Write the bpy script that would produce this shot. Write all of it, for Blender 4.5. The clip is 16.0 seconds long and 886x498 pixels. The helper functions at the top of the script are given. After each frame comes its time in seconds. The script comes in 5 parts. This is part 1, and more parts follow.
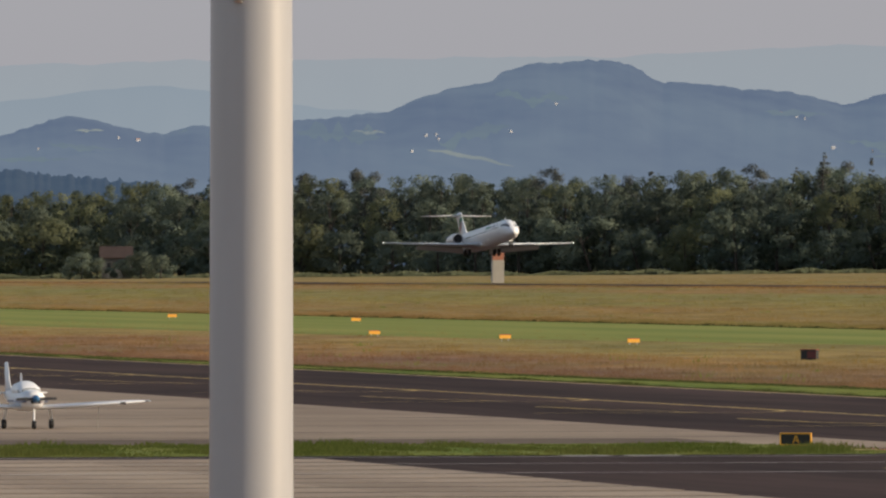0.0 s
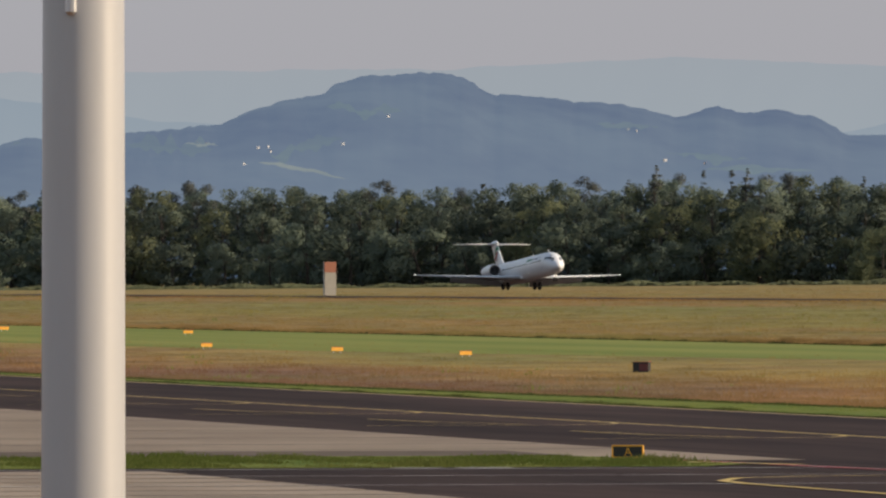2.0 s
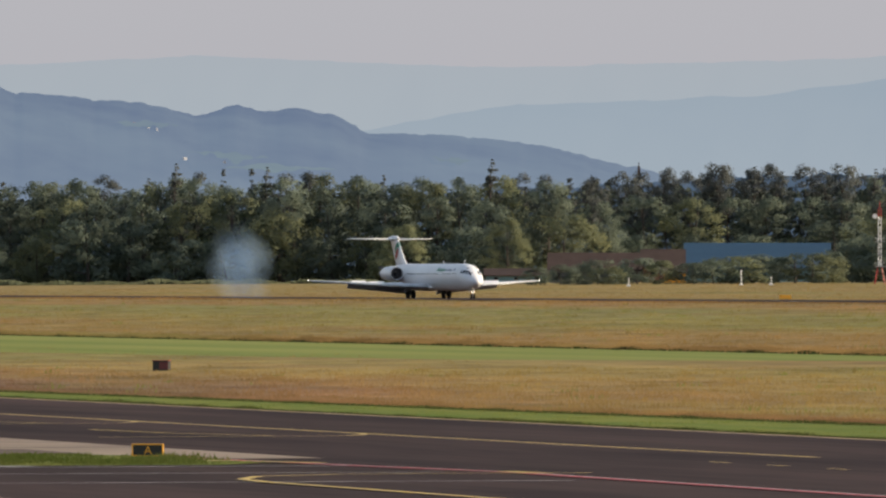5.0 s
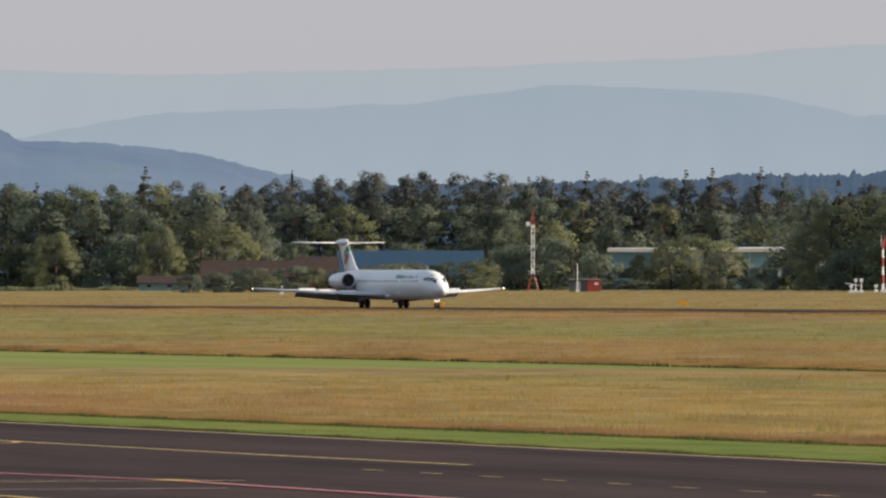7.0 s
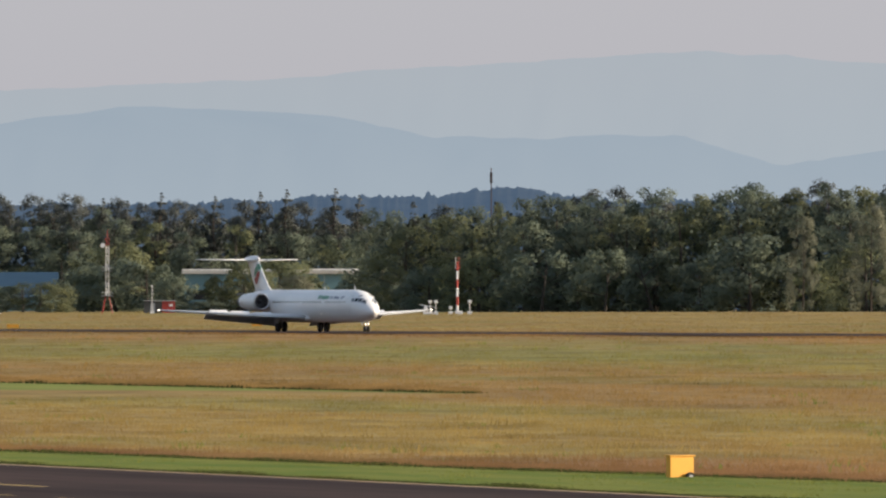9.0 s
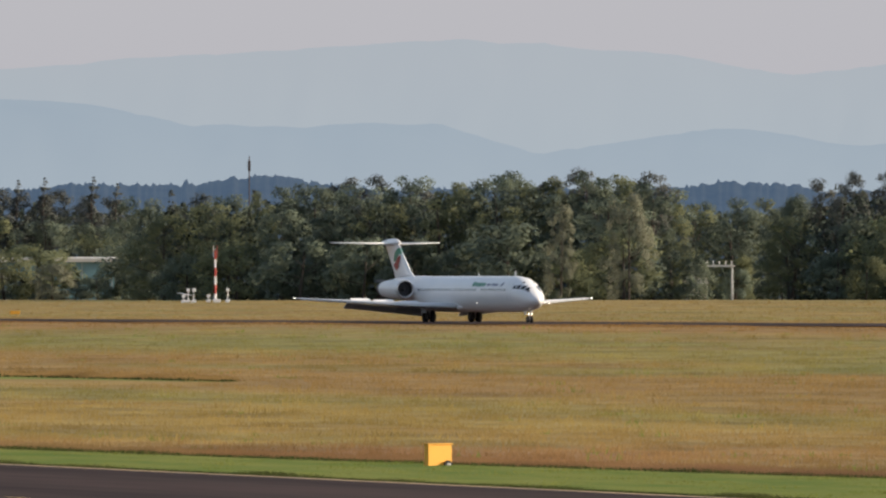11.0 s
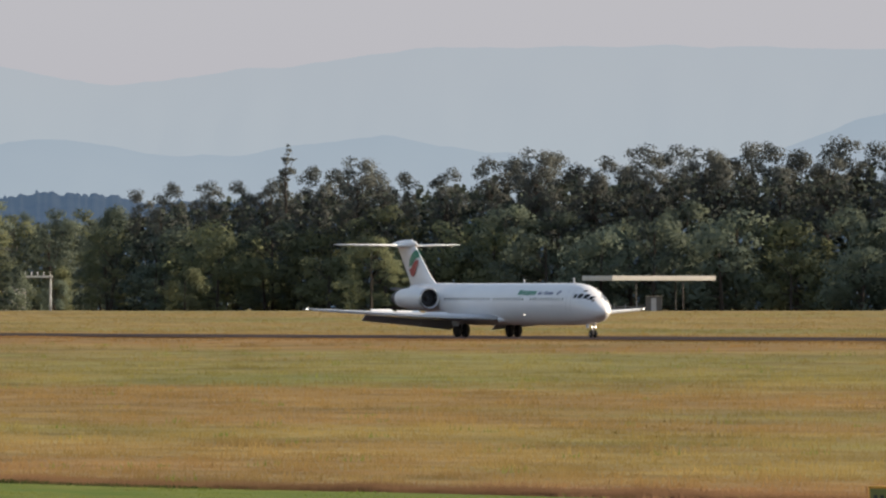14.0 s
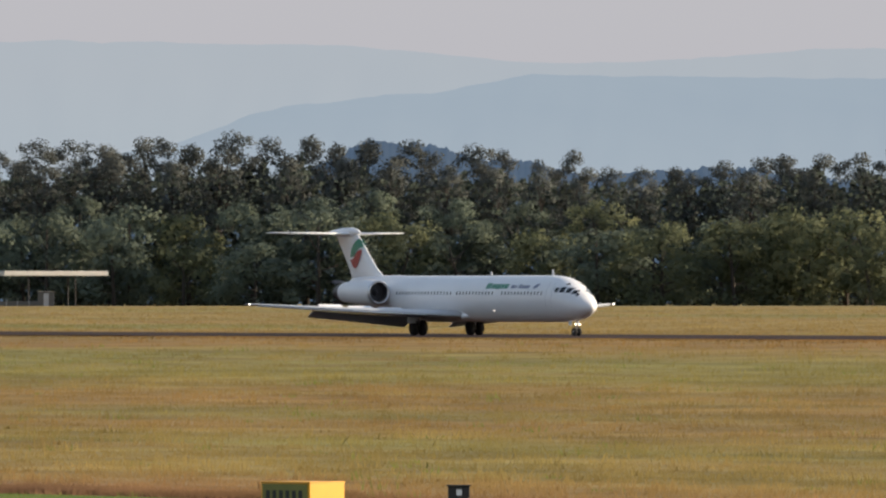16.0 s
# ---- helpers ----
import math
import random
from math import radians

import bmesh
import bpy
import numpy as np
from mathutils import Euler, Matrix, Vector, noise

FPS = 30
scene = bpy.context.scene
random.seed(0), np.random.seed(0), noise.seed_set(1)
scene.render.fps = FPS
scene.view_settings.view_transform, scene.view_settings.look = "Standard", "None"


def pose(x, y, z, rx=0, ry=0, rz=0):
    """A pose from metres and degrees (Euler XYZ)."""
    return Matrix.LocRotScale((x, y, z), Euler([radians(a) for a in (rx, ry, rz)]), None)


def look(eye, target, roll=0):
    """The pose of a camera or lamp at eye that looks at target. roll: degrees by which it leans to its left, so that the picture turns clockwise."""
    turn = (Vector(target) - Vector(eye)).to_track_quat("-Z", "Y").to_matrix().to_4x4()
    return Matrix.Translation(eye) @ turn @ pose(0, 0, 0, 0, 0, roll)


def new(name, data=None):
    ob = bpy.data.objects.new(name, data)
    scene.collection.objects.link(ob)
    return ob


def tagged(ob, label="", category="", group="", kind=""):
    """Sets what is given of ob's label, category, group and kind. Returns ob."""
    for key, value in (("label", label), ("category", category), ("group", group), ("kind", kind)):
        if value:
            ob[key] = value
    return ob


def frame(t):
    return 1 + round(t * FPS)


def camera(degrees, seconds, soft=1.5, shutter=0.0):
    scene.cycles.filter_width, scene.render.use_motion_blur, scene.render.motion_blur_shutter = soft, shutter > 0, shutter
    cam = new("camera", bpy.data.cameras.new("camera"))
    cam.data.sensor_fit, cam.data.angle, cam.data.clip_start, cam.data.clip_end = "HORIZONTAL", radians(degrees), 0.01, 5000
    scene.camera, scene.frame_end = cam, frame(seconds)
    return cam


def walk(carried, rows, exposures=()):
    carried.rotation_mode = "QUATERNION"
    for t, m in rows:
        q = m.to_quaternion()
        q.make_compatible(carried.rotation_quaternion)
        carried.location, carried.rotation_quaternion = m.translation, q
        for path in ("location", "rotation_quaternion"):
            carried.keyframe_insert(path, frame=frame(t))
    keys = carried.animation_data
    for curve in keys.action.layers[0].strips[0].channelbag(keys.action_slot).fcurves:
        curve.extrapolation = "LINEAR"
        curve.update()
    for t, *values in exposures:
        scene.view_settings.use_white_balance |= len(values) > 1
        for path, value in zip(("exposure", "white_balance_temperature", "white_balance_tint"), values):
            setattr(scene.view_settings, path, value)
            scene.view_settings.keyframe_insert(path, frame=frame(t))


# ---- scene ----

# World: x runs along the runway in the landing direction, y away from the terrace, z up.
EYE = Vector((0, 0, 7.6))
FOCUS = 19954.0          # one radian of view in picture units
LEVEL = 452.0            # the level line of sight in those units
END = 27.4               # degrees between the runway and the last line of sight


def bearing(u):
    return radians(END) + (u - 5222) / FOCUS


def spot(u, d, z=None, level=None):
    """The place d metres off at bearing u."""
    a = bearing(u)
    if z is None:
        z = EYE.z + (LEVEL - level) * d / FOCUS if level is not None else ground_z(-d * math.cos(a), d * math.sin(a))
    return Vector((-d * math.cos(a), d * math.sin(a), z))


def ground_z(x, y):
    """Flat apron, then a gentle rise to the runway, which climbs slightly along its length."""
    w = min(max((y - 149) / 241, 0), 1)
    rise = w * (3.86 + 0.00117 * (x + 795))
    far = max(y - 440, 0)
    return rise + min(far * 0.009, 2.1)


cam = camera(4.5, 16.0, soft=2.3)
PAN = ((0, 0, 0), (0.5, 28.5, -9.5), (1, 110, 3), (1.5, 172, 10.5), (2, 297, 22), (2.5, 387, 17), (3, 598, 25.5), (3.2, 628, 24),
       (5.3, 1248, 22), (5.5, 1309, 24), (6, 1467, 30), (6.5, 1714, 42), (7, 1760, 33), (7.5, 1965, 41), (8, 2070, 35.5), (8.5, 2237, 49.5),
       (8.7, 2355, 60), (10.8, 2905, 53.5), (11, 2941, 50.5), (11.5, 3278, 58), (12, 3447, 67.5), (12.5, 3509, 69), (13, 3683, 74),
       (13.5, 3869, 48), (14, 4147, 69.5), (14.5, 4361, 63.5), (15, 4621, 48.5), (15.5, 4906, 61), (16, 5222, 61))
walk(cam, [(t, look(EYE, spot(u, 1000, level=441 - v))) for t, u, v in PAN],
     exposures=((0, -0.11), (3, 0.02), (5.5, 0.22), (8, 0.25), (16, 0.3)))

# ---- world and sun ----
SUN_AZ, SUN_EL = math.atan2(0.915, 0.40), radians(20)      # low evening sun off the landing end
sun_way = Vector((math.cos(SUN_EL) * math.cos(SUN_AZ), math.cos(SUN_EL) * math.sin(SUN_AZ), math.sin(SUN_EL)))
world = bpy.data.worlds.new("evening_sky")
scene.world = world
world.use_nodes = True
wt = world.node_tree
sky = wt.nodes.new("ShaderNodeTexSky")
sky.sky_type, sky.sun_disc = "NISHITA", False
sky.sun_elevation, sky.sun_rotation = SUN_EL, math.pi / 2 - SUN_AZ
sky.dust_density, sky.air_density = 1.6, 1.3
haze = wt.nodes.new("ShaderNodeMix")
haze.data_type = "RGBA"
dome = wt.nodes.new("ShaderNodeTexCoord")
split = wt.nodes.new("ShaderNodeSeparateXYZ")
wt.links.new(dome.outputs["Generated"], split.inputs[0])
veil = wt.nodes.new("ShaderNodeMapRange")                   # the haze thins out with height
for i, v in ((1, 0.06), (2, 0.45), (3, 0.85), (4, 0.15)):
    veil.inputs[i].default_value = v
wt.links.new(split.outputs[2], veil.inputs[0])
wt.links.new(veil.outputs[0], haze.inputs[0])
haze.inputs[7].default_value = (3.0, 3.03, 3.42, 1)        # thin even evening haze
wt.links.new(sky.outputs[0], haze.inputs[6])
back = wt.nodes["Background"]
back.inputs[1].default_value = 0.14
wt.links.new(haze.outputs[2], back.inputs[0])
sun = new("sun", bpy.data.lights.new("sun", "SUN"))
sun.data.energy, sun.data.angle, sun.data.color = 5.0, radians(0.6), (1.0, 0.83, 0.62)
sun.matrix_world = look(sun_way * 100, (0, 0, 0))


# ---- materials ----
def see_through(t, b, colour, share):
    """Lets light pass through thin leaves and blades."""
    tr = t.nodes.new("ShaderNodeBsdfTranslucent")
    mix = t.nodes.new("ShaderNodeMixShader")
    mix.inputs[0].default_value = share
    t.links.new(colour, tr.inputs[0])
    t.links.new(b.outputs[0], mix.inputs[1])
    t.links.new(tr.outputs[0], mix.inputs[2])
    t.links.new(mix.outputs[0], t.nodes["Material Output"].inputs[0])


def mat(name, colour, rough=0.6, metal=0.0, tint=None, scale=1.0, amount=0.5, fine=None, bump=0.0, island=0.0, stretch=(1, 1, 1), glow=0.0, random=0.0, spec=0.5, thin=0.0):
    """A material in two tones mixed by coarse and fine noise, with relief."""
    m = bpy.data.materials.new(name)
    m.use_nodes = True
    t = m.node_tree
    b = t.nodes["Principled BSDF"]
    b.inputs["Roughness"].default_value, b.inputs["Metallic"].default_value = rough, metal
    b.inputs["Specular IOR Level"].default_value = spec
    c4 = lambda c: (*c, 1)
    geo = t.nodes.new("ShaderNodeNewGeometry")
    tex = t.nodes.new("ShaderNodeTexCoord")
    mapping = t.nodes.new("ShaderNodeMapping")
    mapping.inputs["Scale"].default_value = stretch
    t.links.new(tex.outputs["Object"], mapping.inputs[0])
    n1 = t.nodes.new("ShaderNodeTexNoise")
    n1.inputs["Scale"].default_value, n1.inputs["Detail"].default_value = scale, 6
    n2 = t.nodes.new("ShaderNodeTexNoise")
    n2.inputs["Scale"].default_value, n2.inputs["Detail"].default_value = fine or scale * 9, 4
    for n in (n1, n2):
        t.links.new(mapping.outputs[0], n.inputs["Vector"])
    add = t.nodes.new("ShaderNodeMath")
    add.operation = "MULTIPLY_ADD"
    add.inputs[1].default_value = 0.45
    t.links.new(n2.outputs[0], add.inputs[0])
    t.links.new(n1.outputs[0], add.inputs[2])
    ramp = t.nodes.new("ShaderNodeMapRange")
    ramp.inputs[1].default_value, ramp.inputs[2].default_value = 0.52, 0.92
    ramp.inputs[4].default_value = amount
    t.links.new(add.outputs[0], ramp.inputs[0])
    mix = t.nodes.new("ShaderNodeMix")
    mix.data_type = "RGBA"
    mix.inputs[6].default_value, mix.inputs[7].default_value = c4(colour), c4(tint or [x * 0.7 for x in colour])
    t.links.new(ramp.outputs[0], mix.inputs[0])
    out = mix.outputs[2]
    if island or random:
        hsv = t.nodes.new("ShaderNodeHueSaturation")
        r = t.nodes.new("ShaderNodeMapRange")
        k = island or random
        r.inputs[3].default_value, r.inputs[4].default_value = 1 - k, 1 + k
        if island:
            t.links.new(geo.outputs["Random Per Island"], r.inputs[0])
        else:
            info = t.nodes.new("ShaderNodeObjectInfo")
            t.links.new(info.outputs["Random"], r.inputs[0])
        t.links.new(r.outputs[0], hsv.inputs["Value"])
        t.links.new(out, hsv.inputs["Color"])
        out = hsv.outputs[0]
    t.links.new(out, b.inputs["Base Color"])
    if bump:
        bp = t.nodes.new("ShaderNodeBump")
        bp.inputs["Strength"].default_value, bp.inputs["Distance"].default_value = 0.6, bump
        t.links.new(add.outputs[0], bp.inputs["Height"])
        t.links.new(bp.outputs[0], b.inputs["Normal"])
    if thin:
        see_through(t, b, out, thin)
    if glow:
        t.links.new(out, b.inputs["Emission Color"])
        b.inputs["Emission Strength"].default_value = glow
    return m


def part(name, bm, material, parent=None, label="", smooth=False, at=None):
    me = bpy.data.meshes.new(name)
    bm.to_mesh(me)
    bm.free()
    me.materials.append(material)
    if smooth:
        for p in me.polygons:
            p.use_smooth = True
    ob = new(name, me)
    if parent:
        ob.parent = parent
    if at is not None:
        ob.matrix_basis = at
    if label:
        ob["label"] = label
    return ob


def mesh_part(name, verts, faces, material, parent=None, label="", smooth=False):
    me = bpy.data.meshes.new(name)
    me.from_pydata([tuple(v) for v in verts], [], [tuple(f) for f in faces])
    me.materials.append(material)
    if smooth:
        for p in me.polygons:
            p.use_smooth = True
    ob = new(name, me)
    if parent:
        ob.parent = parent
    if label:
        ob["label"] = label
    return ob


def soften(ob, normals):
    """Shades leaves and blades by the form that they cover, not one by one."""
    ob.data.normals_split_custom_set_from_vertices([tuple(n) for n in normals])


def box(bm, x0, x1, y0, y1, z0, z1, bevel=0.0, m=None):
    r = bmesh.ops.create_cube(bm, size=1)
    vs = r["verts"]
    for v in vs:
        v.co = Vector(((x0 + x1) / 2 + v.co.x * (x1 - x0), (y0 + y1) / 2 + v.co.y * (y1 - y0), (z0 + z1) / 2 + v.co.z * (z1 - z0)))
    if bevel:
        es = list({e for v in vs for e in v.link_edges})
        out = bmesh.ops.bevel(bm, geom=es, offset=bevel, segments=2, affect="EDGES", profile=0.5)
        vs = list({v for f in out["faces"] for v in f.verts} | {v for v in vs if v.is_valid})
    if m is not None:
        bmesh.ops.transform(bm, matrix=m, verts=[v for v in vs if v.is_valid])
    return bm


def boxed(*a, **k):
    return box(bmesh.new(), *a, **k)


def tube(bm, a, b, r0, r1=None, sides=12):
    a, b = Vector(a), Vector(b)
    r1 = r0 if r1 is None else r1
    q = (b - a).to_track_quat("Z", "Y").to_matrix()
    rings = []
    for p, r in ((a, r0), (b, r1)):
        rings.append([bm.verts.new(p + q @ Vector((r * math.cos(k * 2 * math.pi / sides), r * math.sin(k * 2 * math.pi / sides), 0))) for k in range(sides)])
    for k in range(sides):
        bm.faces.new((rings[0][k], rings[0][(k + 1) % sides], rings[1][(k + 1) % sides], rings[1][k]))
    bm.faces.new(rings[0][::-1])
    bm.faces.new(rings[1])
    return bm


def tubed(*a, **k):
    return tube(bmesh.new(), *a, **k)


def loft(rings, close=True, caps=True):
    """A skin over rings of points of one count."""
    bm = bmesh.new()
    vs = [[bm.verts.new(p) for p in r] for r in rings]
    n = len(rings[0])
    for a, b in zip(vs, vs[1:]):
        for k in range(n if close else n - 1):
            bm.faces.new((a[k], a[(k + 1) % n], b[(k + 1) % n], b[k]))
    if caps:
        bm.faces.new(vs[0][::-1])
        bm.faces.new(vs[-1])
    bmesh.ops.recalc_face_normals(bm, faces=bm.faces)
    return bm


def empty(name, place, turn=0.0, label="", category="", group=""):
    ob = new(name)
    ob.matrix_basis = Matrix.Translation(place) @ Matrix.Rotation(turn, 4, "Z")
    return tagged(ob, label, category, group)


def facing(u):
    """The turn about z that faces local -y to the terrace along bearing u."""
    a = bearing(u)
    return math.atan2(math.sin(a), -math.cos(a)) - math.pi / 2


WHITE = mat("white_paint", (0.86, 0.86, 0.87), 0.3, tint=(0.76, 0.76, 0.78), scale=0.35, amount=0.5, fine=5)
GREY = mat("grey_metal_paint", (0.42, 0.44, 0.47), 0.4, tint=(0.30, 0.31, 0.34), scale=0.8)
DARK = mat("dark_metal", (0.03, 0.03, 0.035), 0.5, tint=(0.06, 0.05, 0.05), scale=2)
RUBBER = mat("tyre_rubber", (0.02, 0.02, 0.022), 0.85, tint=(0.05, 0.045, 0.04), scale=3)
STEEL = mat("bare_steel", (0.62, 0.62, 0.64), 0.28, 0.9, scale=3)
GLASS = mat("dark_glass", (0.015, 0.018, 0.022), 0.08, scale=1)
GREEN = mat("green_paint", (0.05, 0.26, 0.16), 0.4, scale=2)
RED = mat("red_paint", (0.42, 0.05, 0.04), 0.45, tint=(0.30, 0.05, 0.045), scale=1.5)
INK = mat("blue_grey_paint", (0.20, 0.22, 0.32), 0.4, scale=2)
YELLOW = mat("yellow_sheet", (0.80, 0.39, 0.035), 0.5, tint=(0.68, 0.33, 0.035), scale=1.5)
BLACK = mat("black_sheet", (0.02, 0.02, 0.02), 0.5, tint=(0.035, 0.03, 0.03), scale=2)
GALVANISED = mat("galvanised_pole", (0.49, 0.485, 0.49), 0.28, 0.2, tint=(0.43, 0.425, 0.43), scale=1.2, fine=30, stretch=(1, 1, 0.15), bump=0.001)
ASPHALT = mat("asphalt", (0.062, 0.039, 0.0345), 0.9, tint=(0.024, 0.0145, 0.0135), scale=0.09, fine=0.6, amount=1.0, spec=0.10, stretch=(0.14, 1.3, 1))
CONCRETE = mat("apron_concrete", (0.345, 0.272, 0.205), 0.85, tint=(0.21, 0.16, 0.122), scale=0.06, fine=0.6, amount=0.8, spec=0.15)
SLAB = mat("concrete_slab", (0.385, 0.31, 0.24), 0.85, tint=(0.20, 0.155, 0.12), scale=0.15, fine=1.5, amount=0.8, random=0.12, spec=0.15)
ROOF = mat("brown_roof_tiles", (0.075, 0.055, 0.050), 0.9, spec=0.1, tint=(0.04, 0.03, 0.028), scale=0.4, fine=4)
LINE = mat("yellow_line_paint", (0.70, 0.50, 0.14), 0.7, tint=(0.42, 0.30, 0.11), scale=0.15, fine=1.5, amount=0.8)
BEIGE_LINE = mat("beige_edge_paint", (0.48, 0.33, 0.16), 0.7, tint=(0.30, 0.21, 0.12), scale=0.15, fine=1.5, amount=0.8)
WLINE = mat("white_line_paint", (0.50, 0.47, 0.44), 0.7, tint=(0.25, 0.23, 0.21), scale=0.15, fine=1.5, amount=0.8)
RLINE = mat("red_line_paint", (0.42, 0.05, 0.06), 0.7, tint=(0.27, 0.045, 0.05), scale=0.15, fine=1.5, amount=0.8)


def meadow(name, island=0.0):
    """Uncut grass whose growth changes with the distance from the pavement, in wavering belts and patches."""
    m = bpy.data.materials.new(name)
    m.use_nodes = True
    t = m.node_tree
    b = t.nodes["Principled BSDF"]
    b.inputs["Roughness"].default_value = 0.9
    tex = t.nodes.new("ShaderNodeTexCoord")
    sep = t.nodes.new("ShaderNodeSeparateXYZ")
    t.links.new(tex.outputs["Object"], sep.inputs[0])

    def noise_at(scale, stretch, detail=5):
        mp = t.nodes.new("ShaderNodeMapping")
        mp.inputs["Scale"].default_value = stretch
        n = t.nodes.new("ShaderNodeTexNoise")
        n.inputs["Scale"].default_value, n.inputs["Detail"].default_value = scale, detail
        t.links.new(tex.outputs["Object"], mp.inputs[0])
        t.links.new(mp.outputs[0], n.inputs["Vector"])
        return n.outputs[0]

    def calc(op, a, b_):
        n = t.nodes.new("ShaderNodeMath")
        n.operation = op
        for i, v in enumerate((a, b_)):
            if isinstance(v, (int, float)):
                n.inputs[i].default_value = v
            else:
                t.links.new(v, n.inputs[i])
        return n.outputs[0]

    waver = calc("MULTIPLY", calc("SUBTRACT", noise_at(0.02, (0.4, 1, 1)), 0.5), 95.0)
    way = calc("DIVIDE", calc("SUBTRACT", calc("ADD", sep.outputs[1], waver), 150.0), 350.0)
    ramp = t.nodes.new("ShaderNodeValToRGB")
    stops = ((0.02, (0.195, 0.115, 0.075)), (0.055, (0.25, 0.148, 0.07)), (0.10, (0.285, 0.20, 0.075)), (0.17, (0.27, 0.205, 0.072)), (0.24, (0.258, 0.17, 0.07)), (0.33, (0.255, 0.172, 0.066)), (0.42, (0.225, 0.19, 0.065)),
             (0.54, (0.205, 0.185, 0.066)), (0.62, (0.255, 0.16, 0.06)), (0.72, (0.228, 0.138, 0.058)), (0.82, (0.26, 0.185, 0.07)), (1.0, (0.26, 0.19, 0.072)))
    ramp.color_ramp.elements[0].position, ramp.color_ramp.elements[0].color = stops[0][0], (*stops[0][1], 1)
    ramp.color_ramp.elements[1].position, ramp.color_ramp.elements[1].color = stops[-1][0], (*stops[-1][1], 1)
    for p, c in stops[1:-1]:
        ramp.color_ramp.elements.new(p).color = (*c, 1)
    t.links.new(way, ramp.inputs[0])
    patch = t.nodes.new("ShaderNodeMapRange")
    patch.inputs[1].default_value, patch.inputs[2].default_value, patch.inputs[4].default_value = 0.5, 0.72, 0.75
    t.links.new(noise_at(0.03, (0.22, 1, 1), 7), patch.inputs[0])
    mix = t.nodes.new("ShaderNodeMix")
    mix.data_type = "RGBA"
    mix.inputs[7].default_value = (0.165, 0.18, 0.062, 1)
    t.links.new(patch.outputs[0], mix.inputs[0])
    t.links.new(ramp.outputs[0], mix.inputs[6])
    rust = t.nodes.new("ShaderNodeMapRange")
    rust.inputs[1].default_value, rust.inputs[2].default_value, rust.inputs[4].default_value = 0.52, 0.7, 0.28
    t.links.new(noise_at(0.07, (0.3, 1, 1.7), 6), rust.inputs[0])
    mix_b = t.nodes.new("ShaderNodeMix")
    mix_b.data_type = "RGBA"
    mix_b.inputs[7].default_value = (0.27, 0.145, 0.075, 1)
    t.links.new(rust.outputs[0], mix_b.inputs[0])
    t.links.new(mix.outputs[2], mix_b.inputs[6])
    mix = mix_b
    hsv = t.nodes.new("ShaderNodeHueSaturation")
    val = calc("ADD", calc("MULTIPLY", noise_at(0.35, (0.3, 1, 1), 7), 1.1), calc("ADD", calc("MULTIPLY", noise_at(0.11, (0.5, 1, 1), 6), 1.15), -0.07))
    if island:
        geo = t.nodes.new("ShaderNodeNewGeometry")
        val = calc("MULTIPLY", val, calc("ADD", calc("MULTIPLY", geo.outputs["Random Per Island"], 2 * island), 1 - island))
    t.links.new(val, hsv.inputs["Value"])
    t.links.new(mix.outputs[2], hsv.inputs["Color"])
    t.links.new(hsv.outputs[0], b.inputs["Base Color"])
    b.inputs["Specular IOR Level"].default_value = 0.1
    if island:
        see_through(t, b, hsv.outputs[0], 0.5)
    return m


MEADOW = meadow("dry_meadow")
TALL_GRASS = meadow("tall_grass", 0.10)
BLADE = mat("green_blades", (0.120, 0.165, 0.032), 0.9, tint=(0.23, 0.23, 0.07), scale=0.05, fine=0.6, amount=0.9, island=0.2, spec=0.1, thin=0.45)
# near-black green: the shade at the grass edges put into the blade colour
SHADE_BLADE = mat("shade_dark_blades", (0.036, 0.05, 0.014), 0.9, tint=(0.055, 0.06, 0.02), scale=0.05, fine=0.6, amount=0.9, island=0.25, spec=0.1, thin=0.08)
STRIP = mat("mown_strip_grass", (0.27, 0.275, 0.075), 0.95, tint=(0.165, 0.205, 0.048), scale=0.09, fine=0.35, amount=1.0, stretch=(0.05, 1.6, 1), spec=0.1)
LAWN = mat("mown_grass", (0.098, 0.152, 0.024), 0.95, tint=(0.21, 0.215, 0.048), scale=0.16, fine=0.9, amount=0.9, stretch=(0.4, 1.5, 1), spec=0.1)

# ---- ground ----
def sheet(name, xs, ys, lift, material, label, category):
    verts = [(x, y, ground_z(x, y) + lift) for y in ys for x in xs]
    n = len(xs)
    faces = [(j * n + i, j * n + i + 1, (j + 1) * n + i + 1, (j + 1) * n + i) for j in range(len(ys) - 1) for i in range(n - 1)]
    return tagged(mesh_part(name, verts, faces, material), label, category, kind="structure")


XS = [-4950, -3600, -2800, -2400] + list(range(-2200, 301, 100)) + [700, 1500]
sheet("ground", XS, [-300, -60, 30, 149, 197, 238, 290, 340, 390, 415, 440, 500, 560, 620, 690, 800, 1000, 1500, 2500, 4950], 0.0, MEADOW,
      "dry golden-brown meadow between the runway and taxiway", "meadow")
AX = list(range(-1400, -149, 50))
sheet("taxiway", AX, [20, 60, 85, 115, 151], 0.03, ASPHALT, "dark brownish asphalt taxiway with yellow lines", "taxiway")
sheet("apron", [x for x in AX if x < -428] + [-428], [30, 60, 115.5], 0.05, CONCRETE, "worn beige concrete apron", "apron")
sheet("runway", XS[4:-2], [392.5, 404, 415, 426, 437.5], 0.10, ASPHALT, "dark asphalt runway beyond tall grass", "runway")
VERGE = ((-1400, -900, -730, -580, -450, -385, -340, -150), (152.3, 152.6, 154.2, 158, 161.5, 165, 171, 175))


def verge_edge(x):
    return np.interp(x, *VERGE)


